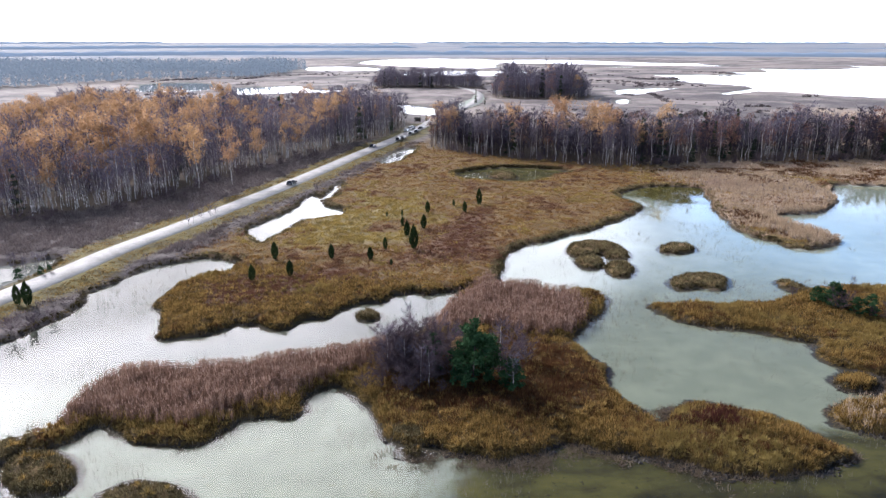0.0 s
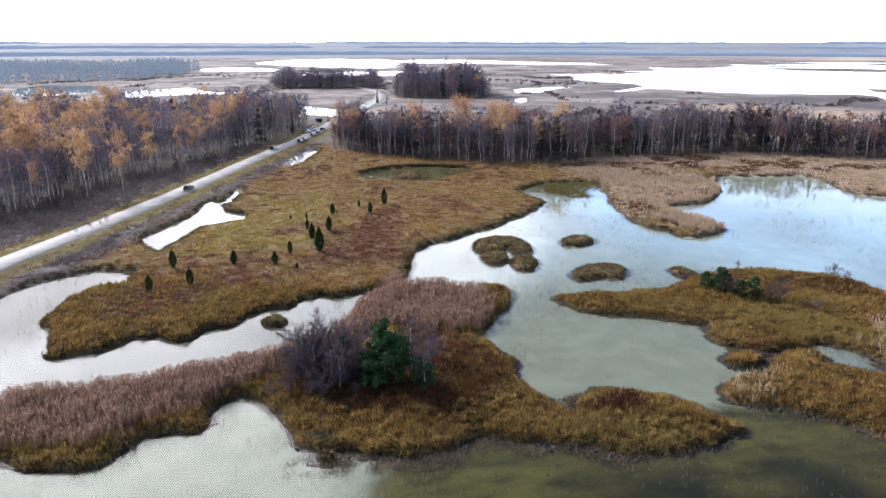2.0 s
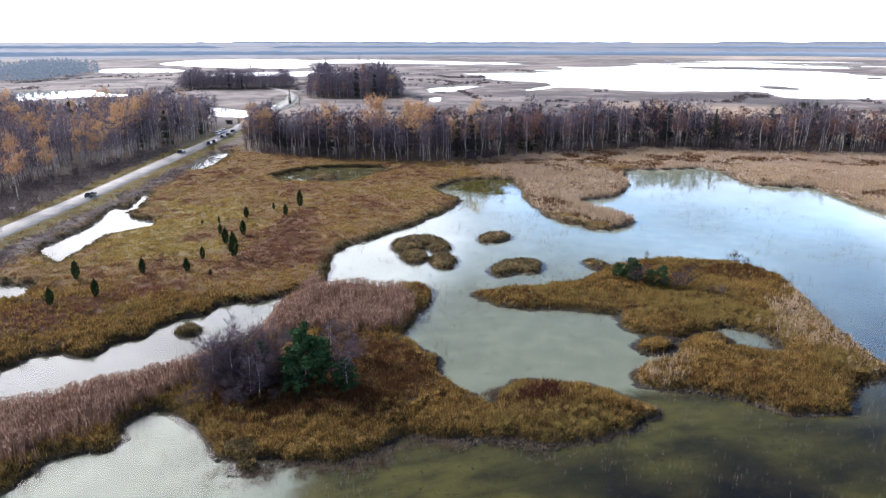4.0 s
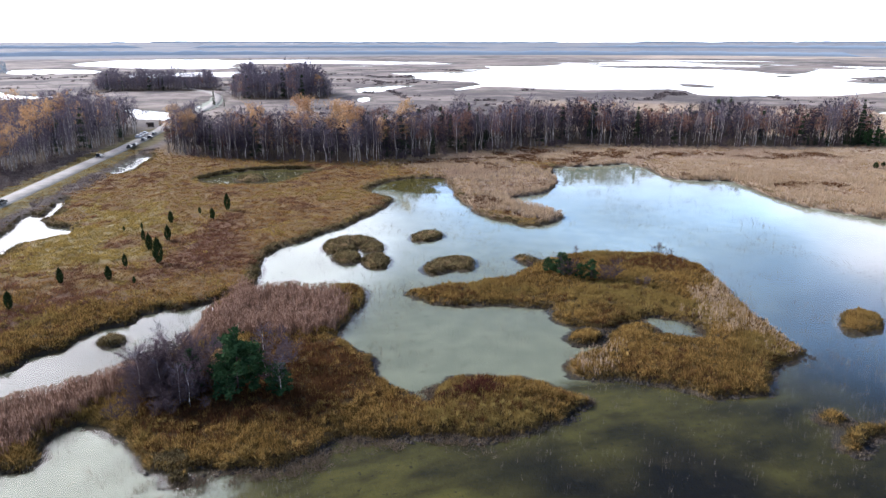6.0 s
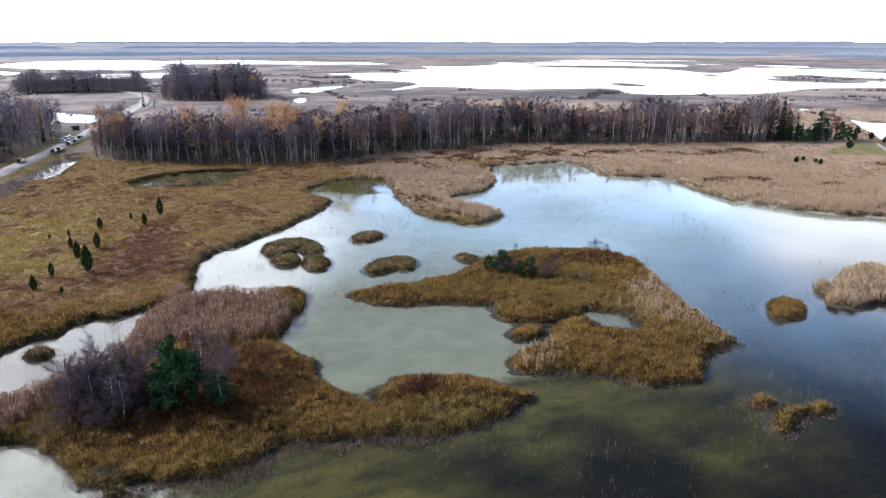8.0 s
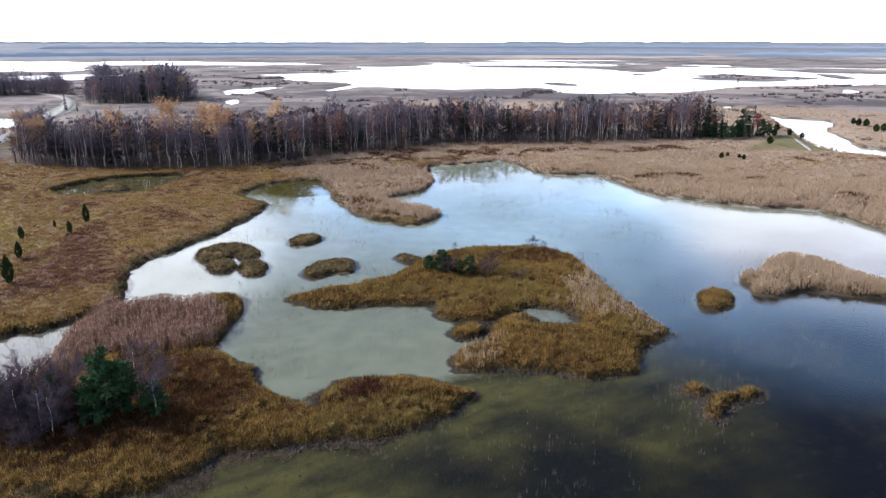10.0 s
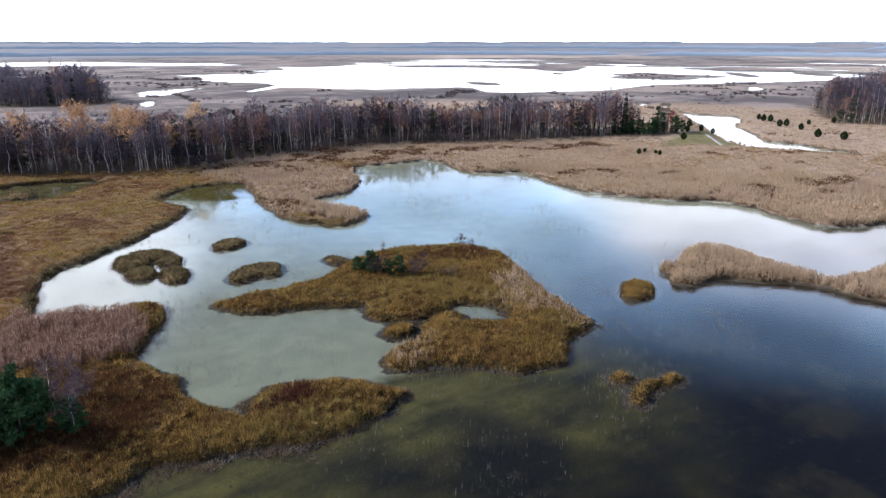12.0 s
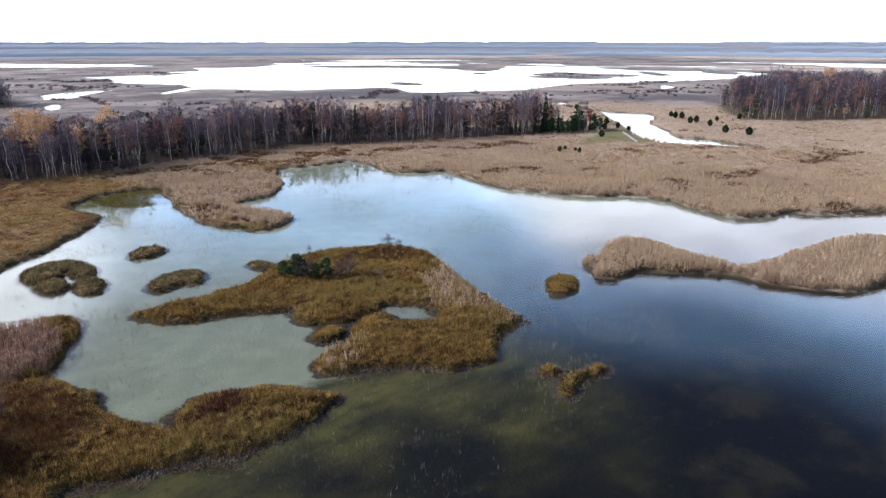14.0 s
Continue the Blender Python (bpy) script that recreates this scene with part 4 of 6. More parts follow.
sx, sy = candidates(-125, 470, 18, 320, 9.5)
far_side = ((sy > 42) | (sx > 90)) & ((np.hypot(sx, sy) < 330) | (rng.random(len(sx)) < 0.4))
sx, sy = sx[far_side], sy[far_side]
sd = shore(sx, sy)
tussock = value_noise(sx, sy, 1.5, 74) + 0.5 * value_noise(sx, sy, 0.7, 75)
on_land = (sd > 0.05) & (rng.random(len(sx)) < 0.78 + 0.22 * soft_step(tussock, -0.35, 0.25))
sx, sy, sd = sx[on_land], sy[on_land], sd[on_land]
sz = ground_height(sx, sy, sd)
sc = covers(sx, sy)
clear_of_road = line_distance(sx, sy, ROAD_LINE) > 4.2
size = np.clip(np.hypot(sx, sy) / 85, 1, 3.5) ** 0.55
kind = np.full(len(sx), "sedge", dtype=object)
for name in ("meadow", "russet", "yellow", "straw", "reed", "heath", "lawn", "wood", "verge"):
    kind[rng.random(len(sx)) < sc[name]] = name
strips = value_noise(sx, sy * 2.2, 34.0, 79) + 0.6 * value_noise(sx, sy * 2.0, 9.0, 80)
kind[(kind == "straw") & (sx > 60) & (np.hypot(sx, sy) > 170) & (rng.random(len(sx)) < 0.6 * soft_step(strips, 0.10, 0.5))] = "meadow"
hollows = value_noise(sx, sy * 1.6, 26.0, 97) + 0.5 * value_noise(sx, sy, 8.0, 98)
kind[(kind == "straw") & (np.hypot(sx, sy) > 175) & (rng.random(len(sx)) < 0.8 * soft_step(hollows, 0.52, 0.8))] = "brown"
cape = inside_depth(sx, sy, REED_CAPE_AREA) > -3
kind[(kind == "straw") & cape & (rng.random(len(sx)) < 0.22)] = "heath"
mosaic = value_noise(sx, sy, 3.2, 77) + 0.8 * value_noise(sx, sy, 11.0, 78)
kind[(kind == "meadow") & (rng.random(len(sx)) < 0.3 * soft_step(mosaic, 0.25, 0.7))] = "yellow"
kind[(kind == "meadow") & (rng.random(len(sx)) < 0.7 * soft_step(-mosaic, 0.3, 0.7))] = "russet"
kind[(kind == "sedge") & (rng.random(len(sx)) < 0.85 * soft_step(np.maximum(inside_depth(sx, sy, BROWN), inside_depth(sx, sy, rounded(BROWN_NORTH)) - 2) + 2 * value_noise(sx, sy, 3.0, 72), -3.5, 1.5))] = "brown"
kind[(kind == "sedge") & (rng.random(len(sx)) < 0.4 * soft_step(value_noise(sx, sy, 5.0, 70) + 0.6 * value_noise(sx, sy, 2.0, 69), 0.1, 0.6))] = "brown"
kind[(rng.random(len(sx)) < 0.8 * soft_step(inside_depth(sx, sy, DARK) + 1.2 * value_noise(sx, sy, 2.0, 71), -1.2, 1.6))] = "darkred"
bank = sd < 1.6
main_d, long_d = inside_depth(sx, sy, MAIN_ISLAND), inside_depth(sx, sy, LONG_ISLE)
where = np.full(len(sx), "mainland", dtype=object)
where[main_d > -2.5] = "main"
where[long_d > -2.5] = "long"
where[inside_depth(sx, sy, REED_ISLE_EDGE) > -2.5] = "reed_isle"
for isle in SMALL_ISLES:
    where[inside_depth(sx, sy, isle) > -1.5] = "islet"
kind[where == "islet"] = "sedge_dark"
far_islet = (where == "islet") & (sx > 52)
kind[far_islet & (sy < 100)] = "sedge"
kind[where == "reed_isle"] = "straw"
kind[bank & (where == "mainland") & (kind == "meadow")] = "sedge_dark"
lumps = 0.76 + 0.24 * value_noise(sx, sy, 1.5, 74) + 0.15 * value_noise(sx, sy, 0.7, 75)
HEIGHTS = {"sedge": 0.85, "sedge_dark": 0.6, "meadow": 0.42, "russet": 0.5, "yellow": 0.55, "straw": 1.6, "reed": 2.1, "heath": 0.9, "verge": 0.3, "darkred": 1.1, "brown": 0.85}
LABELS = {"sedge": "golden brown sedge tussocks on the marsh", "sedge_dark": "dark olive sedge tussocks at the water's edge",
          "meadow": "short ochre meadow grass on the peninsula", "russet": "russet brown low heath grass", "yellow": "bright straw yellow grass tussocks",
          "straw": "dense beige dry reed bed", "reed": "dense purple brown reeds with plumes", "heath": "grey brown scrub and withered reeds",
          "verge": "olive grass on the road verge", "darkred": "dark red dock and sedge patch", "brown": "dark russet brown sedge under the trees"}
NAMES = {"straw": "straw_reeds", "reed": "red_reeds", "heath": "scrub", "verge": "verge_grass", "meadow": "meadow_grass", "russet": "russet_grass",
         "yellow": "yellow_tussocks", "sedge": "sedge", "sedge_dark": "sedge", "darkred": "dark_sedge", "brown": "brown_sedge"}
for area in ("main", "long", "reed_isle", "islet", "mainland"):
    for name, tall in HEIGHTS.items():
        pick = (where == area) & (kind == name) & clear_of_road
        if pick.sum() < 5:
            continue
        s = size[pick]
        reedy = name in ("straw", "reed")
        low_bank = np.where((name == "heath") & (sd[pick] < 5) & (sx[pick] < 0), 0.3, 1.0)
        even = 0.8 + 0.35 * (lumps[pick] - 0.72) if reedy else lumps[pick]
        if name == "straw":
            even = even * (1 + 0.3 * value_noise(sx[pick], sy[pick], 17.0, 99)) * (1 - 0.55 * soft_step(np.hypot(sx[pick], sy[pick]), 240, 285))
        blades_each = {"straw": 5, "reed": 9, "meadow": 6, "heath": 6, "verge": 5, "sedge": 12, "brown": 10}.get(name, 8)
        stand(NAMES[name], sx[pick], sy[pick], sz[pick], tall * (0.8 if area == "long" and reedy else 1.0) * even * low_bank * s ** 0.3, (0.55 if reedy else 0.8) * s,
              {"straw": 0.085, "reed": 0.06, "sedge": 0.09, "brown": 0.085, "meadow": 0.10}.get(name, 0.12) * s, blades_each, M["sedge" if name == "verge" else name], LABELS[name], 0.4 if reedy else 0.5)

# plumes on the tall reeds
for name, tone, label in (("reed", "plume", "pinkish plumes of the tall reeds"), ("straw", "straw_plume", "pale beige plumes of the dry reeds")):
    pick = (kind == name) & clear_of_road & (np.hypot(sx, sy) < 230)
    s = size[pick]
    stand("reed_plumes", sx[pick], sy[pick], sz[pick] + HEIGHTS[name] * (0.8 + 0.35 * (lumps[pick] - 0.72)) * 0.78, 0.5 * s, 0.5 * s, 0.09 * s, 2, M[tone], label, 0.5)

# turf that hangs over the water along every bank
bx, by = candidates(-125, 330, 18, 320, 12.0)
bd = shore(bx, by)
edge = ((by > 42) | (bx > 90)) & (bd > 0.0) & (bd < 0.6) & (line_distance(bx, by, ROAD_LINE) > 5) & ((by < 262) | (bx > 0))
bx, by, bd = bx[edge], by[edge], bd[edge]
out_x, out_y = bd - shore(bx + 0.4, by), bd - shore(bx, by + 0.4)
out_a = np.arctan2(out_y, out_x)
bz = ground_height(bx, by, bd)
reedy = (covers(bx, by)["straw"] > 0.4) | (inside_depth(bx, by, REED_ISLE_EDGE) > -2) | (inside_depth(bx, by, REED_CAPE_AREA) > -4)
golden = ~reedy & (np.maximum(inside_depth(bx, by, MAIN_ISLAND), inside_depth(bx, by, LONG_ISLE)) > -1)
for sort, tone, label in ((reedy, "straw", "straw reeds leaning over the bank"), (golden, "rim", "golden brown turf hanging over the island banks"),
                          (~reedy & ~golden, "bank", "turf of sedge overhanging the bank, its shade coloured in")):
    each = np.repeat(np.flatnonzero(sort), 9)
    s = np.clip(np.hypot(bx[each], by[each]) / 85, 1, 3.5) ** 0.55
    a = out_a[each] + rng.normal(0, 0.55, len(each))
    reach = rng.uniform(0.15, 0.75, len(each)) * s
    base = np.stack([bx[each], by[each], bz[each] + rng.uniform(-0.1, 0.25, len(each))], 1) + rng.normal(0, 0.16, (len(each), 3)) * (1, 1, 0)
    rise = rng.uniform(-0.15, 1.3, len(each)) if tone == "straw" else rng.uniform(-0.55, 0.35, len(each))
    tip = base + np.stack([np.cos(a) * reach, np.sin(a) * reach, rise], 1)
    tip[:, 2] = np.maximum(tip[:, 2], 0.03)
    side = np.stack([-np.sin(a), np.cos(a), 0 * a], 1) * (0.085 * s * rng.uniform(0.6, 1.3, len(each)))[:, None]
    v = np.stack([base - side, base + side, tip], 1).reshape(-1, 3)
    tagged(new("bank_sedge", mesh_from("bank_sedge", v, np.arange(len(v)).reshape(-1, 3), M[tone])), label, "grass", kind="stuff")

# domed tussocks, each a fountain of arching blades
tx, ty = candidates(-60, 115, 46, 150, 0.45)
td = shore(tx, ty)
tc = covers(tx, ty)
keep = (td > 0.25) & (tc["reed"] < 0.4) & (tc["straw"] < 0.5) & (tc["meadow"] < 0.6) & (tc["heath"] < 0.3) & (tc["verge"] < 0.3) & (inside_depth(tx, ty, DARK) < -0.5) & (inside_depth(tx, ty, BROWN) < -0.5) & (rng.random(len(tx)) < 0.75)
tx, ty, td = tx[keep], ty[keep], td[keep]
per = 44
reps = np.repeat(np.arange(len(tx)), per)
girth = rng.uniform(0.45, 0.95, len(tx))[reps]
a = rng.uniform(0, 2 * np.pi, len(reps))
u = rng.uniform(0.1, 1.0, len(reps))
zt = ground_height(tx, ty, td)[reps]
base = np.stack([tx[reps] + np.cos(a) * u * girth * 0.35, ty[reps] + np.sin(a) * u * girth * 0.35, zt + 0.35 * girth], 1)
tip = np.stack([tx[reps] + np.cos(a) * u * girth * 1.15, ty[reps] + np.sin(a) * u * girth * 1.15, zt + girth * (1.30 - 0.95 * u ** 2) * rng.uniform(0.7, 1.1, len(reps))], 1)
side = np.stack([-np.sin(a), np.cos(a), 0 * a], 1) * (0.055 * girth)[:, None]
v = np.stack([base - side, base + side, tip], 1).reshape(-1, 3)
tagged(new("tussocks", mesh_from("tussocks", v, np.arange(len(v)).reshape(-1, 3), M["tussock"])), "domed golden sedge tussocks on the islands", "grass", kind="stuff")

# tall sedge round the far side of the ring pond, dark with painted shade
ring = np.array(RING_POND[:6], float)
s = rng.uniform(0, 4.999, 900)
along = ring[s.astype(int)] * (1 - s % 1)[:, None] + ring[s.astype(int) + 1] * (s % 1)[:, None] + rng.normal(0, 0.7, (900, 2)) + (0, 1.0)
stand("pond_sedge", along[:, 0], along[:, 1], np.full(900, 0.2), 1.15 + 0.4 * value_noise(along[:, 0], along[:, 1], 6.0, 68), 1.2, 0.26, 8, M["bank"], "tall sedge bank round a small pond, its shade coloured in", 0.5)

# single reed stems standing in the shallows
wx, wy = candidates(-75, 140, 42, 200, 6.0)
wd = shore(wx, wy)
belt = (wd < -0.2) & (rng.random(len(wx)) < np.exp(wd / np.where((wx > 12) & (wy < 78), 1.8, 4.5)) * soft_step(value_noise(wx, wy, 9.0, 81), -0.3, 0.5)
                      + 0.02 * soft_step(value_noise(wx, wy, 16.0, 82), 0.1, 0.6) * (wx > 10) * (wy < 95)
                      + 0.35 * soft_step(22 - np.hypot((wx - 93) * 1.2, wy - 66), 0, 12) * soft_step(value_noise(wx, wy, 4.0, 88), -0.5, 0.4))
stand("water_reeds", wx[belt], wy[belt], np.full(belt.sum(), -0.1), 1.1, 0.8, 0.030, 3, M["stem"], "thin pale reed stems standing in the shallows", 0.35)


# olive water weed in the head of the bay
ex, ey = candidates(52, 92, 192, 236, 26.0)
ed = shore(ex, ey)
weed = (ed < -0.1) & (rng.random(len(ex)) < soft_step(inside_depth(ex, ey, rounded(WEEDY_HEAD)) + 3 * value_noise(ex, ey, 5.0, 87), -1, 5))
stand("water_weed", ex[weed], ey[weed], np.full(weed.sum(), -0.04), 0.24, 1.5, 0.26, 6, M["weed"], "olive brown weed at the head of the bay", 1.0)

# stubble of cut reeds in the shallows off the south shore
qx, qy = candidates(-18, 62, 44, 76, 7.0)
qd = shore(qx, qy)
stub = (qd < -0.3) & (rng.random(len(qx)) < np.where(qx < 28, 0.5, 0.05) * soft_step(value_noise(qx, qy, 7.0, 83) + 0.5 * value_noise(qx, qy, 2.0, 84), -0.35, 0.5))
stand("reed_stubble", qx[stub], qy[stub], np.full(stub.sum(), -0.15), 0.42, 0.8, 0.035, 3, M["stubble"], "short dead reed stubble standing in the water", 0.5)
mx, my = candidates(-20, 100, 44, 90, 9.0)
md = shore(mx, my)
spit = inside_depth(mx, my, rounded(DEAD_REEDS))
wrack = (md < 0.1) & (rng.random(len(mx)) < 1.0 * np.maximum(soft_step(spit + value_noise(mx, my, 1.6, 85) * 2, 0, 1.5), 0.95 * soft_step(md, np.where(mx < 34, -4.2, -1.4), np.where(mx < 34, -0.6, -0.1)) * (mx < 82) * soft_step(value_noise(mx, my, 2.2, 86), -0.5, 0.2)) * (my < 72 + 0.28 * mx))
stand("dead_reeds", mx[wrack], my[wrack], np.full(wrack.sum(), -0.02), 0.45, 0.9, 0.085, 12, M["wrack"], "grey matted dead reeds along the south shore", 1.0)


# dark lines of scrub and reed edge on the far marsh
fx, fy = rng.uniform(-330, 900, 60000), rng.uniform(300, 1150, 60000)
fr = np.hypot(fx, fy)
line_at = np.minimum(np.abs(value_noise(fx, fy, 75.0, 101) + 0.35 * value_noise(fx, fy, 22.0, 102)), np.abs(value_noise(fx, fy, 130.0, 103) - 0.2))
far = (fr > 400) & (fr < 1150) & (fx > -0.5 * fy) & (line_at < 0.035) & (rng.random(len(fx)) < soft_step(value_noise(fx, fy, 55.0, 104), -0.5, 0.3)) & (line_distance(fx, fy, ROAD_BEYOND) > 8)
fx, fy = fx[far], fy[far]
dry = shore(fx, fy) > 1.0
fx, fy = fx[dry], fy[dry]
stand("marsh_scrub", fx, fy, ground_height(fx, fy, np.full(len(fx), 5.0)), rng.uniform(0.9, 2.6, len(fx)), 3.2, 0.9, 9, M["scrub"], "dark lines of low scrub on the far marsh", 0.6)

# dark clods of peat and roots along the south shores
cx, cy = candidates(-22, 100, 44, 92, 5.0)
cd = shore(cx, cy)
lie = (cd < 0.0) & (cd > -1.6) & (shore(cx, cy + 1.5) > cd) & (rng.random(len(cx)) < 0.75 * soft_step(value_noise(cx, cy, 2.6, 66), -0.4, 0.4)) & (cy < 74 + 0.28 * cx)
cx, cy = cx[lie], cy[lie]
clods = Shape()
for a, b in zip(cx, cy):
    wide = rng.uniform(0.12, 0.38)
    v = np.array([(1, 0, 0), (0, 1, 0), (-1, 0, 0), (0, -1, 0), (0, 0, 0.9), (0, 0, -0.6)]) * rng.uniform(0.7, 1.3, (6, 3)) * wide
    turn = rng.uniform(0, 6.3)
    v = np.stack([v[:, 0] * np.cos(turn) - v[:, 1] * np.sin(turn) + a, v[:, 0] * np.sin(turn) + v[:, 1] * np.cos(turn) + b, v[:, 2] * 0.8 + 0.04], 1)
    clods.add(v, [(0, 1, 4), (1, 2, 4), (2, 3, 4), (3, 0, 4), (1, 0, 5), (2, 1, 5), (3, 2, 5), (0, 3, 5)])
tagged(new("peat_clods", clods.mesh("peat_clods", M["peat"])), "dark wet clods of peat and roots along the shore", "peat", kind="stuff")


# ---- trees ----
def limb_points(start, way, length, bend, rng, steps=3):
    t = np.linspace(0, 1, steps)[:, None]
    p = start + way * length * t
    p[:, 2] += bend * length * (t[:, 0] ** 2)
    return p


def broadleaf(height, crown_from, radius, limbs, twigs, twig_len, twig_width, rng, leaf=0, leaf_size=0.4, stems=1, lean=0.03):
    """Trunk, limbs and crown arrays of one deciduous tree, bare or in leaf."""
    trunk, boughs, crown = Shape(), Shape(), Shape()
    for s in range(stems):
        foot = np.array([0, 0, -0.3]) + (rng.normal(0, 0.35, 3) * (1, 1, 0) if stems > 1 else 0)
        t = np.linspace(0, 1, 6)
        sway = rng.normal(0, lean * height, 2) * (2.2 if stems > 1 else 1)
        h = height * (1 if s == 0 else rng.uniform(0.7, 1))
        axis = np.stack([foot[0] + sway[0] * t ** 1.5, foot[1] + sway[1] * t ** 1.5, -0.3 + (h * 0.96 + 0.3) * t], 1)
        axis[1:-1, :2] += rng.normal(0, 0.012 * height, (4, 2))
        trunk.tube(axis, (0.0085 * h + 0.03) * (1 - 0.85 * t) / (1 + 0.3 * (stems - 1)), 6)
        for q in range(limbs // stems):
            f = rng.uniform(crown_from, 0.97)
            start = np.array([np.interp(f, t, axis[:, c]) for c in range(3)])
            a = rng.uniform(0, 2 * np.pi)
            g = (f - crown_from) / (1 - crown_from)
            reach = radius * (0.35 + 0.75 * np.sin(np.pi * min(0.22 + 0.72 * g, 1))) * rng.uniform(0.6, 1.15)
            way = np.array([np.cos(a), np.sin(a), rng.uniform(0.35, 1.0)])
            pts = limb_points(start, way, reach, rng.uniform(0.0, 0.35), rng)
            boughs.tube(pts, 0.022 * (1 - f * 0.6) * np.linspace(1, 0.25, 3) * max(1.0, height / 12), 3)
            m = twigs // (limbs // stems) // stems
            u = rng.uniform(0.2, 1.0, m)
            base = np.stack([np.interp(u, np.linspace(0, 1, 3), pts[:, c]) for c in range(3)], 1)
            out = way + rng.normal(0, 0.65, (m, 3)) + (0, 0, 0.25)
            out /= np.linalg.norm(out, axis=1)[:, None]
            length = twig_len * rng.uniform(0.5, 1.2, m)
            crown.slivers(base, base + out * length[:, None], np.full(m, twig_width), rng)
            if leaf:
                m = leaf // limbs
                heart = np.array([sway[0] * f, sway[1] * f, 0]) + rng.normal(0, 1, 3) * (0.46 * radius, 0.46 * radius, 0)
                f2 = rng.uniform(crown_from + 0.06, 1.0)
                narrow = np.sin(np.pi * min(0.12 + 0.8 * (f2 - crown_from) / (1 - crown_from), 1)) ** 0.7
                heart = heart * (narrow, narrow, 1) + (0, 0, height * f2 * 0.98)
                crown.flakes(heart + rng.normal(0, 1, (m, 3)) * (0.21 * radius, 0.21 * radius, 0.034 * height), leaf_size * rng.uniform(0.5, 1.25, m), rng)
    return trunk, boughs, crown


def conifer(height, radius, rng, tiers=16, per=26, flake=0.55, clear=0.06, blunt=0.0):
    """Spruce, pine or juniper: drooping whorls of needled sprays on one stem."""
    trunk, crown = Shape(), Shape()
    t = np.linspace(0, 1, 4)
    trunk.tube(np.stack([0 * t, 0 * t, -0.3 + (height + 0.2) * t], 1), (0.012 * height + 0.02) * (1 - 0.9 * t), 6)
    for i in range(tiers):
        f = clear + (1 - clear) * (i + rng.uniform(-0.3, 0.3)) / tiers
        reach = radius * (1 - max(f, 0)) ** (0.85 - 0.45 * blunt) * rng.uniform(0.75, 1.15) + 0.05
        m = max(6, int(per * (1 - 0.6 * f)))
        a = rng.uniform(0, 2 * np.pi, m)
        base = np.stack([0 * a, 0 * a, np.full(m, height * f)], 1)
        tip = base + np.stack([np.cos(a) * reach, np.sin(a) * reach, rng.uniform(-0.35, 0.25, m) * reach + blunt * 0.3 * reach], 1)
        u = rng.uniform(0.35, 1.0, m)[:, None]
        crown.slivers(base + (tip - base) * 0.1, tip, np.full(m, flake * 0.8), rng)
        crown.flakes(base + (tip - base) * u, flake * rng.uniform(0.6, 1.2, m), rng)
    return trunk, crown


def pine_shape(height, rng):
    """A bushy marsh pine: crooked boughs that end in clumps of needles."""
    trunk, crown = Shape(), Shape()
    t = np.linspace(0, 1, 6)
    sway = np.stack([0.25 * np.sin(t * 4 + rng.uniform(0, 6)) * t, 0.25 * np.sin(t * 3 + rng.uniform(0, 6)) * t, -0.3 + (height + 0.1) * t], 1)
    trunk.tube(sway, 0.16 * (1 - 0.88 * t), 6)
    for i in range(24):
        f = 0.10 + 0.86 * (i + rng.uniform(0, 1)) / 24
        foot = np.array([np.interp(f, t, sway[:, c]) for c in range(3)])
        reach = 3.7 * (0.25 + (1 - f) ** 0.7 * min(1.0, 0.55 + 1.6 * f)) * rng.uniform(0.55, 1.15)
        a = rng.uniform(0, 2 * np.pi)
        end = foot + reach * np.array([np.cos(a), np.sin(a), rng.uniform(-0.05, 0.45)])
        trunk.tube(np.array([foot, (foot + end) / 2 + rng.normal(0, 0.12, 3), end]), np.array([0.06, 0.04, 0.015]), 4)
        for u in (0.45, 0.72, 1.0):
            c = foot + (end - foot) * u + rng.normal(0, 0.2, 3)
            m = 26
            spot = c + rng.normal(size=(m, 3)) * np.array([0.42, 0.42, 0.28]) * (0.7 + 0.5 * rng.random())
            crown.flakes(spot, 0.48 * rng.uniform(0.6, 1.3, m), rng)
            crown.slivers(spot[:12], spot[:12] + rng.normal(size=(12, 3)) * 0.35 + (0, 0, 0.15), np.full(12, 0.10), rng)
    return trunk, crown


def juniper_shape(height, rng):
    """A dense upright spindle of needle sprays."""
    trunk, crown = Shape(), Shape()
    trunk.tube([(0, 0, -0.2), (0, 0, height * 0.5)], [0.07, 0.03], 5)
    m = 420
    f = rng.uniform(0.0, 1.0, m) ** 0.85
    wide = height * 0.20 * (np.sin(np.pi * np.clip(f * 0.93 + 0.12, 0, 1)) ** 0.8 + 0.02)
    a, s = rng.uniform(0, 2 * np.pi, m), np.sqrt(rng.uniform(0.25, 1, m))
    base = np.stack([np.cos(a) * wide * s * 0.75, np.sin(a) * wide * s * 0.75, f * height * 0.9], 1)
    tip = base + np.stack([np.cos(a) * wide * 0.35, np.sin(a) * wide * 0.35, np.full(m, height * 0.14)], 1)
    crown.slivers(base, tip, np.full(m, height * 0.06), rng)
    return trunk, crown


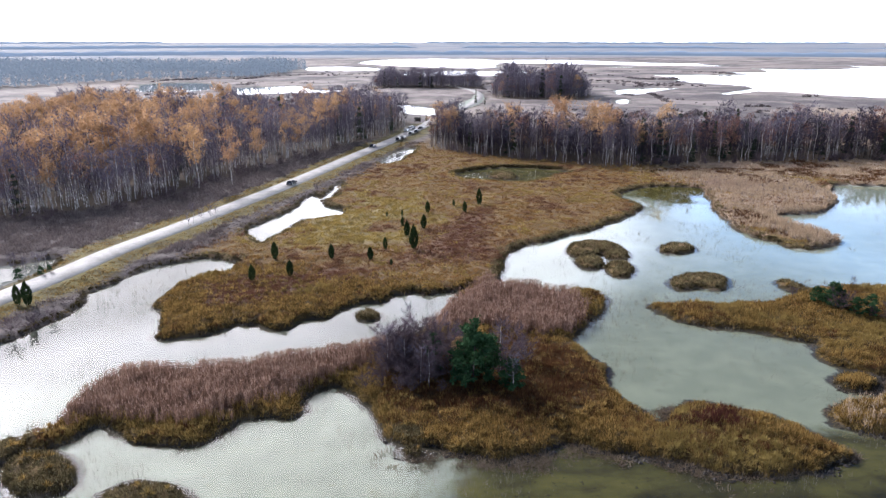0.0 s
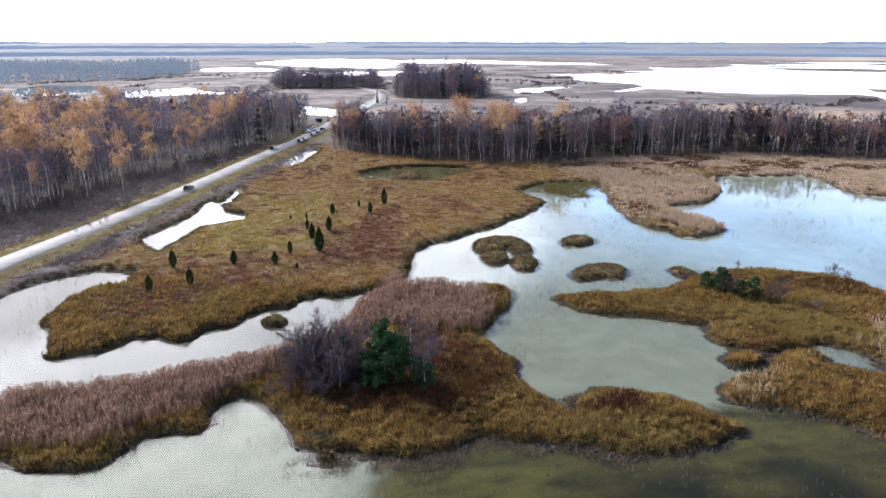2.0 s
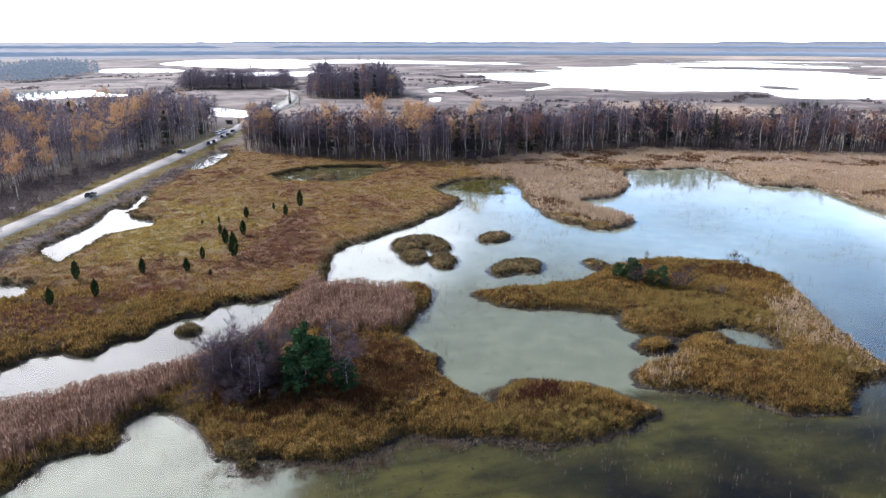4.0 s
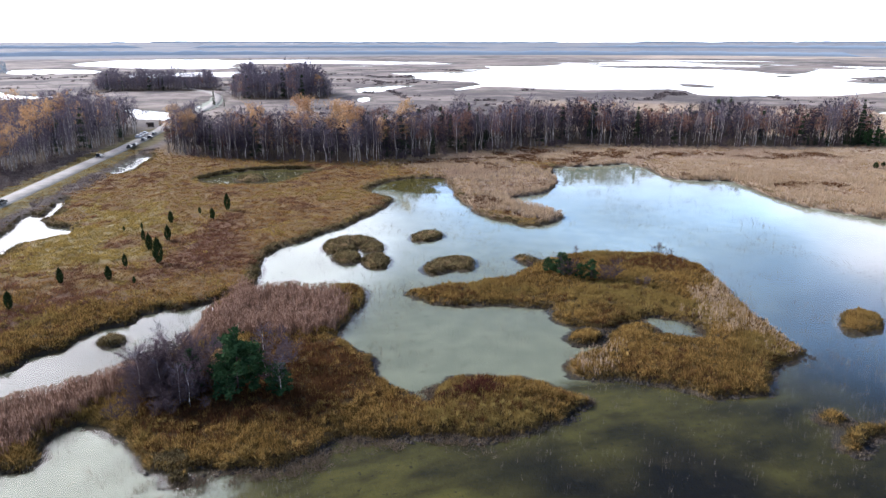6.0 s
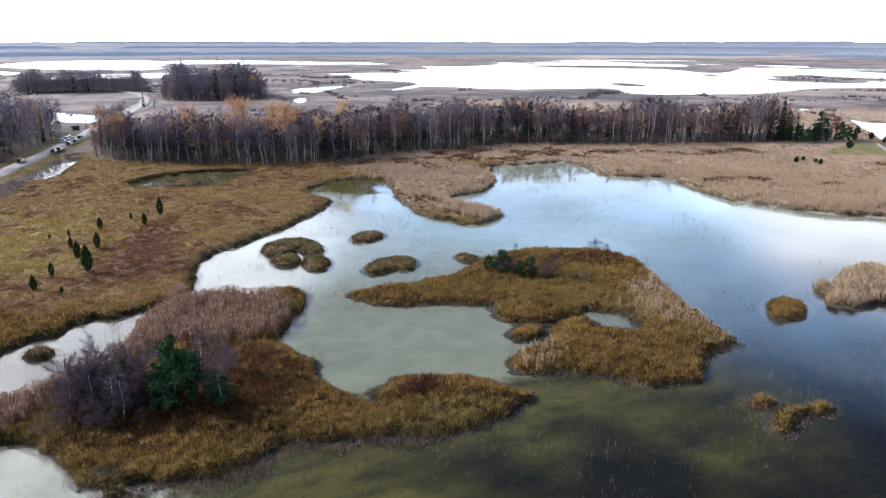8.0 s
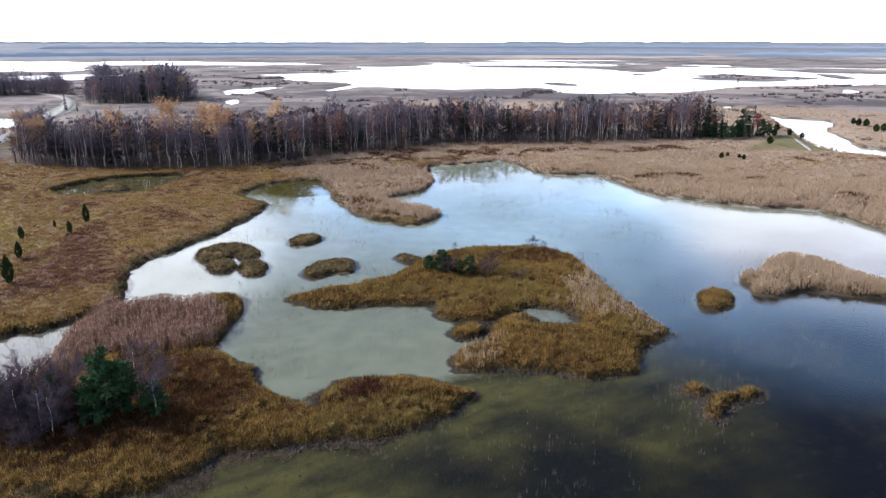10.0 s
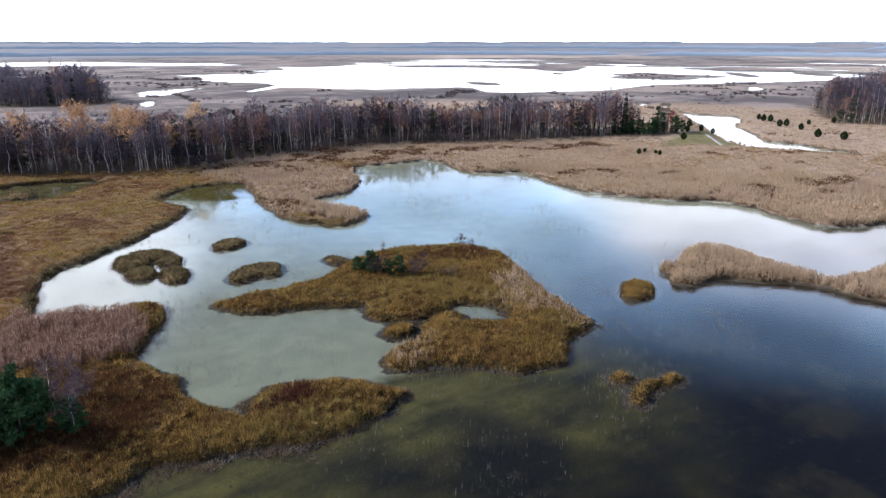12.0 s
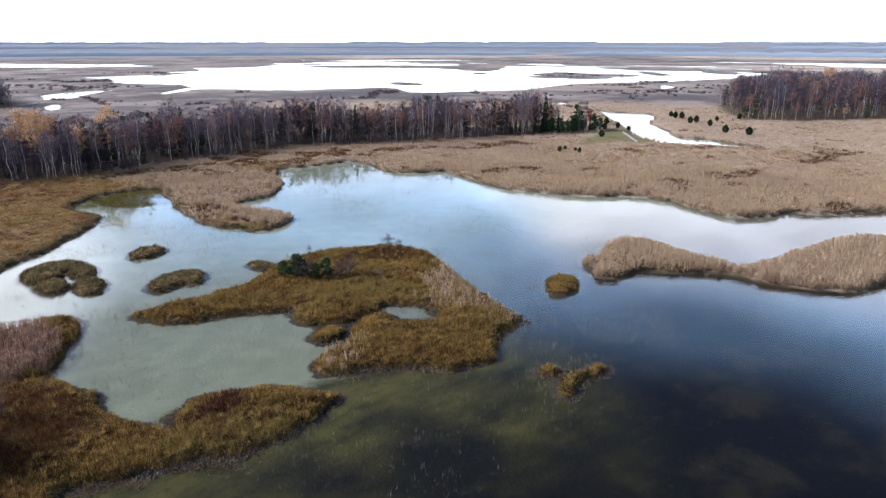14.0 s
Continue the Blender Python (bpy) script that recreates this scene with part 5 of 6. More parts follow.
def assemble(name, shapes, mats, label, category, group=""):
    """One tree as an Empty at its foot with its parts."""
    root = tagged(new(name), label, category, group)
    part("trunk", shapes["trunk"].mesh("trunk", M[mats["trunk"]], True), root)
    crown = shapes["crown"]
    leafy = sum(len(f) for f in crown.f)
    if "limbs" in shapes:
        crown.add(*shapes["limbs"].arrays())
    me = crown.mesh("crown", [M[mats["crown"]], M[mats.get("limbs", "bark")]])
    index = np.zeros(sum(len(f) for f in crown.f), np.int32)
    index[leafy:] = 1
    me.polygons.foreach_set("material_index", index)
    part("crown", me, root)
    return root


class Kind:
    """A kind of tree in a few shapes; each planting takes one, turned and scaled."""

    def __init__(self, makers):
        self.made, self.makers = {}, makers
        self.turn = 0

    def plant(self, x, y, z, height, rng):
        self.turn = (self.turn + 1) % len(self.makers)
        if self.turn not in self.made:
            self.made[self.turn] = self.makers[self.turn]()
            ob = self.made[self.turn]
        else:
            ob = copy_thing(self.made[self.turn], Matrix.Identity(4))
        s = height / 10.0
        ob.matrix_basis = pose(x, y, z, 0, 0, rng.uniform(0, 360)) @ Matrix.Diagonal((s * rng.uniform(0.88, 1.15), s * rng.uniform(0.88, 1.15), s, 1))
        return ob


def makers_of(name, label, category, group, mats, builder, count):
    def one(seed):
        def make():
            return assemble(name, builder(np.random.default_rng(seed)), mats, label, category, group)
        return make
    return [one(100 + 7 * i + len(label)) for i in range(count)]


def three(shapes):
    return dict(zip(("trunk", "limbs", "crown"), shapes))


def two(shapes):
    return dict(zip(("trunk", "crown"), shapes))


BARE = {"trunk": "birch", "limbs": "bark", "crown": "twig"}
KINDS = {
    "bare": Kind(makers_of("birch_tree", "bare silver birch with pale trunk and purple grey twigs", "tree", "trees of the wood", BARE,
                           lambda g: three(broadleaf(10, 0.40, 1.75, 34, 450, 1.0, 0.050, g)), 5)),
    "alder": Kind(makers_of("alder_tree", "bare dark alder with dense grey brown twigs", "tree", "trees of the wood", {"trunk": "bark", "limbs": "bark", "crown": "twig_dark"},
                            lambda g: three(broadleaf(10, 0.15, 1.95, 36, 500, 1.05, 0.06, g)), 4)),
    "gold": Kind(makers_of("golden_birch", "birch with golden orange autumn crown and pale trunk", "tree", "trees of the wood", {"trunk": "birch", "limbs": "bark", "crown": "gold"},
                           lambda g: three(broadleaf(10, 0.38, 2.0, 24, 160, 0.7, 0.03, g, leaf=1300, leaf_size=0.21)), 4)),
    "rust": Kind(makers_of("russet_oak", "broad tree with thin russet brown autumn leaves", "tree", "trees of the wood", {"trunk": "bark", "limbs": "bark", "crown": "rust"},
                           lambda g: three(broadleaf(10, 0.32, 2.1, 20, 240, 0.8, 0.03, g, leaf=700, leaf_size=0.19)), 3)),
    "red": Kind(makers_of("red_tree", "dense dark red autumn tree beside the watch tower", "tree", "", {"trunk": "bark", "limbs": "bark", "crown": "maroon"},
                          lambda g: three(broadleaf(10, 0.12, 3.2, 24, 120, 0.8, 0.04, g, leaf=1700, leaf_size=0.36)), 1)),
    "spruce": Kind(makers_of("spruce_tree", "dark green pointed spruce among bare trees", "tree", "trees of the wood", {"trunk": "bark", "crown": "needle"},
                             lambda g: two(conifer(10, 1.35, g, 18, 26, 0.42)), 3)),
    "pine": Kind(makers_of("pine_tree", "green pine with bushy needle crown", "tree", "pines of the marsh", {"trunk": "bark", "crown": "pine"},
                           lambda g: two(pine_shape(10, g)), 4)),
    "juniper": Kind(makers_of("juniper_bush", "dark green upright juniper on the meadow", "bush", "junipers on the meadow", {"trunk": "bark", "crown": "juniper"},
                              lambda g: two(juniper_shape(10, g)), 4)),
    "shrub": Kind(makers_of("willow_shrub", "bare purple brown willow shrub with many stems", "shrub", "bare shrubs", {"trunk": "bark", "limbs": "bark", "crown": "shrub_twig"},
                            lambda g: three(broadleaf(10, 0.12, 3.4, 30, 800, 2.0, 0.11, g, stems=5, lean=0.09)), 4)),
}


def height_at(x, y):
    ax, ay = np.array([x], float), np.array([y], float)
    return float(ground_height(ax, ay, shore(ax, ay))[0])


tree_rng = np.random.default_rng(21)


def plant_all(kind, spots):
    for x, y, h in spots:
        KINDS[kind].plant(x, y, height_at(x, y), h, tree_rng)


def scatter_in(outline, spacing, rng):
    """Places at least roughly that far apart inside the outline."""
    x0, y0 = outline.min(0)
    x1, y1 = outline.max(0)
    gx, gy = np.meshgrid(np.arange(x0, x1, spacing), np.arange(y0, y1, spacing))
    x = gx.ravel() + rng.uniform(-0.45, 0.45, gx.size) * spacing
    y = gy.ravel() + rng.uniform(-0.45, 0.45, gx.size) * spacing
    deep = inside_depth(x, y, outline, 60.0)
    keep = deep > 0
    return x[keep], y[keep], deep[keep]


class Mass:
    """Many trees of a far wood joined into one mass."""

    def __init__(self):
        self.sets = {}

    def add(self, x, y, z, height, source, rng):
        a = rng.uniform(0, 2 * np.pi)
        s = height / 10.0
        turn = np.array([[np.cos(a) * s, -np.sin(a) * s, 0], [np.sin(a) * s, np.cos(a) * s, 0], [0, 0, s]])
        for mat, (v, f) in source.items():
            self.sets.setdefault(mat, Shape()).add(v @ turn.T + (x, y, z), f)

    def finish(self, name, label):
        for mat, shape in self.sets.items():
            tagged(new(name, shape.mesh(name, M[mat])), label, "woodland", kind="stuff")


def light_tree(seed, twig_mat, leaf=0, spruce=False):
    g = np.random.default_rng(seed)
    if spruce:
        trunk, crown = conifer(10, 1.5, g, 9, 14, 0.8)
        return {"bark": trunk.arrays(), "needle": crown.arrays()}
    trunk, boughs, crown = broadleaf(10, 0.35, 1.8, 14 if leaf else 20, 24 if leaf else 100, 1.4, 0.11, g, leaf=leaf, leaf_size=0.30)
    return {"bark" if twig_mat == "twig_dark" else "birch": trunk.arrays(), twig_mat: crown.arrays()}


def thicket(seed):
    trunk, boughs, crown = broadleaf(10, 0.06, 2.7, 20, 170, 1.9, 0.15, np.random.default_rng(seed))
    return {"bark": trunk.arrays(), "twig": crown.arrays()}


LIGHT = {"thicket": [thicket(s) for s in (31, 32)], "alder": [light_tree(s, "twig_dark") for s in (11, 12)], "bare": [light_tree(s, "twig") for s in (1, 2, 3)], "gold": [light_tree(s, "gold", 480) for s in (4, 5, 10)],
         "rust": [light_tree(s, "rust", 260) for s in (6, 7)], "spruce": [light_tree(s, "needle", spruce=True) for s in (8, 9)]}


def wood(name, outline, spacing, tall, mixture, label, singles=0.0, front=0.0, golden=None, rise=0.0):
    """Plants a wood: single trees along its edge, a joined mass behind."""
    x, y, deep = scatter_in(outline, spacing, tree_rng)
    mass = Mass()
    names, weights = zip(*mixture.items())
    z = ground_height(x, y, shore(x, y))
    for a, b, c, d in zip(x, y, z, deep):
        w = np.array(weights, float)
        if golden:
            w = w * golden(a, b, names)
        k = names[tree_rng.choice(len(names), p=w / w.sum())]
        h = tall * (0.86 + 0.26 * value_noise(np.array([a]), np.array([b]), 14.0, 95)[0]) * tree_rng.uniform(0.78, 1.15) * {"alder": 0.85, "spruce": 0.95, "rust": 0.92}.get(k, 1.0)
        h *= 1 - rise * (1 - float(soft_step(np.array(d), 6, 24)))
        h *= 1.0 if front else 0.62 + 0.38 * float(soft_step(np.array(d), 0, 14))
        if d > 32 and tree_rng.random() < 0.35:
            continue
        if d < front and tree_rng.random() < singles:
            KINDS[k].plant(a, b, c, h, tree_rng)
        else:
            light = LIGHT[k]
            mass.add(a, b, c, h, light[tree_rng.integers(len(light))], tree_rng)
    mass.finish(name, label)


def far_forest(outline):
    """A forest too far to tell its trees apart: rounded and pointed crowns side by side."""
    x, y, deep = scatter_in(outline, 9.0, tree_rng)
    dry = shore(x, y) > 2
    x, y, deep = x[dry], y[dry], deep[dry]
    z = ground_height(x, y, shore(x, y))
    shape = Shape()
    for a, b, c, d in zip(x, y, z, deep):
        h = 17 * tree_rng.uniform(0.65, 1.15)
        m = 34 if d < 45 else 16
        f = tree_rng.uniform(0.1 if d < 45 else 0.5, 1.0, m)
        pointed = tree_rng.random() < 0.55
        wide = (3.0 * (1.08 - f) if pointed else 3.4 * np.sin(np.pi * np.clip(f, 0.15, 0.97)) ** 0.6) * np.sqrt(tree_rng.random(m))
        turn = tree_rng.uniform(0, 2 * np.pi, m)
        shape.flakes(np.stack([a + np.cos(turn) * wide, b + np.sin(turn) * wide, c + h * f], 1), tree_rng.uniform(1.2, 2.6, m), tree_rng)
    tagged(new("far_forest", shape.mesh("far_forest", M["hazed_mid_wood"])), "distant forest of pine, spruce and birch, haze in its colour", "woodland", kind="stuff")


def left_mix(x, y, names):
    back = inside_depth(np.array([x]), np.array([y]), LEFT_WOOD, 60.0)[0]
    g = 0.12 + (0.5 + 3.6 * float(soft_step(np.array(-x - 0.29 * y), 0, 16))) * float(soft_step(np.array(back), 13, 24))
    return np.array([{"gold": g, "rust": 1.0}.get(k, 1.0) for k in names])


def strip_mix(x, y, names):
    return np.array([{"gold": 1.6 if x < 75 else 0.12, "rust": 0.3 if x < 75 else 2.2, "spruce": 0.4 if x < 50 else 1.5}.get(k, 1.0) for k in names])


wood("birch_wood", LEFT_WOOD, 4.2, 19, {"bare": 4.5, "alder": 1.2, "gold": 1.3, "rust": 0.3, "spruce": 0.2}, "autumn birch wood, bare and golden crowns", 0.44, 14, left_mix, 0.12)
wood("mixed_wood", STRIP_WOOD, 3.3, 18.5, {"bare": 2.0, "alder": 6.0, "gold": 0.30, "rust": 1.0, "spruce": 0.5}, "mixed autumn wood strip beside the lake", 0.36, 12, strip_mix)
wood("mixed_wood", EAST_WOOD, 4.8, 23, {"bare": 1.6, "alder": 5, "gold": 0.1, "rust": 0.8, "spruce": 0.2}, "russet and bare wood across the reed beds", 0.0, 0)
wood("mixed_wood", FAR_CLUMP, 4.4, 25, {"thicket": 5, "bare": 2, "alder": 2, "gold": 0.2, "rust": 0.8, "spruce": 0.6}, "dark mixed grove standing in the marsh")
wood("mixed_wood", FAR_GROVE, 4.4, 19, {"thicket": 7, "bare": 1, "rust": 0.8, "spruce": 0.4}, "thin bare grove standing in the marsh")
for outline in ([(-900, 560), (-500, 600), (-400, 740), (-350, 850), (-240, 900), (-220, 1050), (-420, 1200), (-1000, 1300)],
                [(-230, 1040), (-215, 1150), (-290, 1290), (-345, 1230), (-300, 1080)]):
    far_forest(np.array(outline, float))

# golden birches that stand out along the edges of the woods
plant_all("gold", [(-76.1, 214.2, 20), (-68.1, 222.3, 19), (-65.9, 249.1, 15), (-54, 306, 20), (-50, 326, 21), (-58.5, 293, 15), (-86, 205, 12)])
plant_all("gold", [(-1.5, 316, 18), (4, 310, 17), (46, 286, 23), (50, 290, 22), (62, 270, 21), (66, 274, 19), (84, 268, 22), (60, 284, 21), (22, 296, 13), (19, 300, 12)])
plant_all("gold", [(1.8, 88.4, 5.6)])
# pale birches in the front row of the wood strip
front = np.array([(-4, 303), (20, 280), (58, 255), (89, 262), (120, 266), (157, 272), (201, 248), (240, 234), (272, 222)], float)
for q in range(56):
    s = tree_rng.uniform(0, len(front) - 1)
    a = front[int(s)] * (1 - s % 1) + front[int(s) + 1] * (s % 1) + (0, tree_rng.uniform(-1.5, 3.0))
    KINDS["bare"].plant(a[0], a[1], height_at(*a), tree_rng.uniform(12, 19), tree_rng)
plant_all("juniper", JUNIPERS)
for x, y, h in FAR_JUNIPERS:
    bush = KINDS["juniper"].plant(x, y, height_at(x, y), h, tree_rng)
    bush.matrix_basis = bush.matrix_basis @ Matrix.Diagonal((1.9, 1.9, 1, 1))
# hedge of young spruces between the wood strip and the tower
for q in range(26):
    u = tree_rng.random()
    a, b = 258 + 44 * u + tree_rng.normal(0, 2), 233 - 21 * u + tree_rng.normal(0, 2)
    KINDS["spruce"].plant(a, b, height_at(a, b), tree_rng.uniform(4, 7.5), tree_rng)
plant_all("pine", STRIP_END_TREES)
plant_all("spruce", YOUNG_SPRUCES)
plant_all("spruce", [(-9.5, 404, 5.5), (24.4, 529, 11), (30.3, 515, 5)])
plant_all("red", RUSSET_BUSH)
plant_all("pine", CLUMP_PINES)
plant_all("shrub", [(x, y, h) for x, y, h in CLUMP_BUSHES if x < 1 or y > 86])
plant_all("shrub", [(x + 1.6, y + 1.1, h * 0.8) for x, y, h in CLUMP_BUSHES if x < 0] + [(x - 1.3, y - 1.2, h * 0.7) for x, y, h in CLUMP_BUSHES if x < 0])
for q in range(34):
    a, b = tree_rng.normal(-4.5, 2.6), tree_rng.normal(87.5, 3.2)
    KINDS["shrub"].plant(a, b, height_at(a, b), tree_rng.uniform(1.6, 3.4), tree_rng)
plant_all("bare", [(x, y, h * 1.25) for x, y, h in CLUMP_BIRCHES] + [(-7.6, 88.2, 7.2), (-5.0, 86.4, 6.0), (-1.8, 83.6, 5.6)])
plant_all("pine", ISLE_PINES)
plant_all("pine", [(x + 1.3, y - 0.6, h * 0.75) for x, y, h in ISLE_PINES[:1]])
plant_all("shrub", [(x + 2.2, y - 1.2, h * 0.7) for x, y, h in ISLE_PINES])
plant_all("shrub", ISLE_BUSHES)
plant_all("bare", ROAD_BUSHES[:5])
plant_all("shrub", ROAD_BUSHES[5:])
plant_all("bare", [(x, y, h * 1.1) for x, y, h in ROAD_PINES])
plant_all("pine", [(x + 0.8, y - 0.5, h * 0.45) for x, y, h in ROAD_PINES[:3]])

# low scrub at the foot of the woods
for line, count, tall in (([(-112, 172), (-84, 188), (-75, 216), (-64, 252), (-42, 298)], 46, 3.2), ([(-4, 300), (20, 277), (60, 252), (90, 259), (157, 268), (200, 245), (270, 220)], 100, 3.4)):
    line = np.array(line, float)
    for q in range(count):
        s = tree_rng.uniform(0, len(line) - 1)
        a = line[int(s)] * (1 - s % 1) + line[int(s) + 1] * (s % 1) + tree_rng.normal(0, 2.0, 2)
        KINDS["shrub"].plant(a[0], a[1], height_at(*a), tall * tree_rng.uniform(0.6, 1.3), tree_rng)


# young growth that fills the foot of the woods
growth = {"strip": Mass(), "west": Mass()}
for side, line, count, sort in (("strip", [(-4, 303), (20, 280), (60, 256), (90, 263), (157, 272), (200, 249), (270, 223)], 560, "alder"),
                                ("west", [(-118, 176), (-88, 194), (-79, 220), (-68, 255), (-45, 303), (-26, 345)], 220, "bare")):
    line = np.array(line, float)
    for q in range(count):
        s = tree_rng.uniform(0, len(line) - 1)
        a = line[int(s)] * (1 - s % 1) + line[int(s) + 1] * (s % 1)
        a = a + np.array([tree_rng.normal(0, 1.5), tree_rng.uniform(0, 20)]) if side == "strip" else a + np.array([-tree_rng.uniform(0, 14), tree_rng.normal(0, 1.5)])
        growth[side].add(a[0], a[1], height_at(*a), tree_rng.uniform(5, 11), LIGHT[sort][tree_rng.integers(2)], tree_rng)
growth["strip"].finish("young_trees", "dark young alders at the foot of the wood")
growth["west"].finish("young_trees", "dark young growth at the foot of the birch wood")


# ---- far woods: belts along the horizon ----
def belt_of_woods(name, distance, start, end, tall, label, mat="hazed_far_wood"):
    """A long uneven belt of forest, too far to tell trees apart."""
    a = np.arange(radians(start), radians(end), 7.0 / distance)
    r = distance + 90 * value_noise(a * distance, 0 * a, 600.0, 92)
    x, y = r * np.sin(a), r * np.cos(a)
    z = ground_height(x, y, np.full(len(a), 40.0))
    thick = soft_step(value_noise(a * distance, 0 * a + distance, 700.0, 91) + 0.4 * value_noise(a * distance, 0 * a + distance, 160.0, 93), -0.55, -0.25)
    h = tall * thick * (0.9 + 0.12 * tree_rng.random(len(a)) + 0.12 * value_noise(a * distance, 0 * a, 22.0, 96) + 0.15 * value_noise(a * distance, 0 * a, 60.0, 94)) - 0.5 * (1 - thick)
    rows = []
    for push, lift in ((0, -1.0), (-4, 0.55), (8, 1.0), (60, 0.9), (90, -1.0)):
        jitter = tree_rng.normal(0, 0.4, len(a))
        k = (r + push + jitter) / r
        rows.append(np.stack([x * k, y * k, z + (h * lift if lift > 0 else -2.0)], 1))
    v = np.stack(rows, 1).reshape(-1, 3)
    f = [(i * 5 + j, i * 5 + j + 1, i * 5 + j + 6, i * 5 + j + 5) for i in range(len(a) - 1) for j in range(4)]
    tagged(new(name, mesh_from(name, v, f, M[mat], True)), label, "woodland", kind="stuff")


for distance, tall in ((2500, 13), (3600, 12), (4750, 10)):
    belt_of_woods("far_woods", distance, -50, 90, tall, "forest belt on the horizon, blue grey haze in its colour")


belt_of_woods("far_woods", 1850, 64, 84, 24, "bare birch belt across the far marsh, pale with painted haze", "hazed_pale_wood")


# ---- cars on the road ----
def box(shape, x0, x1, y0, y1, z0, z1, inset=0.0, lift=0.0):
    v = [(x0, y0, z0), (x1, y0, z0), (x1, y1, z0), (x0, y1, z0), (x0 + inset, y0 + lift, z1), (x1 - inset, y0 + lift, z1), (x1 - inset, y1 - lift * 1.6, z1), (x0 + inset, y1 - lift * 1.6, z1)]
    f = [(0, 2, 1), (0, 3, 2), (4, 5, 6), (4, 6, 7), (0, 1, 5), (0, 5, 4), (1, 2, 6), (1, 6, 5), (2, 3, 7), (2, 7, 6), (3, 0, 4), (3, 4, 7)]
    shape.add(v, f)


def make_car(paint, label):
    root = tagged(new("car"), label, "car", "cars on the causeway")
    body = Shape()
    box(body, -0.9, 0.9, -2.2, 2.2, 0.35, 0.72, 0.03, 0.02)
    box(body, -0.87, 0.87, -2.18, 2.18, 0.72, 0.95, 0.08, 0.08)
    part("body", body.mesh("body", M[paint]), root)
    cabin = Shape()
    box(cabin, -0.79, 0.79, -1.85, 0.9, 0.95, 1.42, 0.14, 0.28)
    part("windows", cabin.mesh("windows", M["glass"]), root, "dark tinted car windows")
    roof = Shape()
    box(roof, -0.66, 0.66, -1.56, 0.44, 1.42, 1.48, 0.05, 0.05)
    part("roof", roof.mesh("roof", M[paint]), root)
    lamp = Shape()
    box(lamp, -0.12, 0.12, -0.03, 0.03, -0.06, 0.06)
    for x in (-0.66, 0.66):
        for y in (-2.21, 2.21):
            o = part("headlight" if y > 0 else "tail_light", lamp.mesh("lamp", M["lamp"]), root)
            o.location = (x, y, 0.66)
    wheel = Shape()
    wheel.tube([(-0.1, 0, 0), (-0.1, 0, 0), (0.1, 0, 0), (0.1, 0, 0)], [0.02, 0.33, 0.33, 0.02], 12)
    wheel_mesh = wheel.mesh("wheel", M["tyre"])
    rim = Shape()
    rim.tube([(-0.012, 0, 0), (-0.012, 0, 0), (0.012, 0, 0), (0.012, 0, 0)], [0.02, 0.21, 0.21, 0.02], 10)
    rim_mesh = rim.mesh("rim", M["lamp"])
    for x in (-0.82, 0.82):
        for y in (-1.35, 1.35):
            w = part("wheel", wheel_mesh, root)
            w.location = (x, y, 0.33)
            part("rim", rim_mesh, w, "bright alloy rim").location = (0.104 if x > 0 else -0.104, 0, 0)
    return root


dark_car = make_car("dark_paint", "dark saloon car on the gravel road")
white_car = make_car("white_paint", "white car standing on the gravel road")
for ob, x, y in ((dark_car, -48.2, 219.4), (None, -30.2, 300.6), (None, -20.4, 323), (None, -18.6, 328), (None, -15.6, 345), (None, -13.2, 353), (None, -11.6, 366),
                 (white_car, -18.6, 358), (False, -17.2, 363.6), (False, -16.0, 369)):
    m = pose(x, y, 1.3, 0, 0, -13)
    if ob is None:
        copy_thing(dark_car, m)
    elif ob is False:
        copy_thing(white_car, m)
    else:
        ob.matrix_basis = m


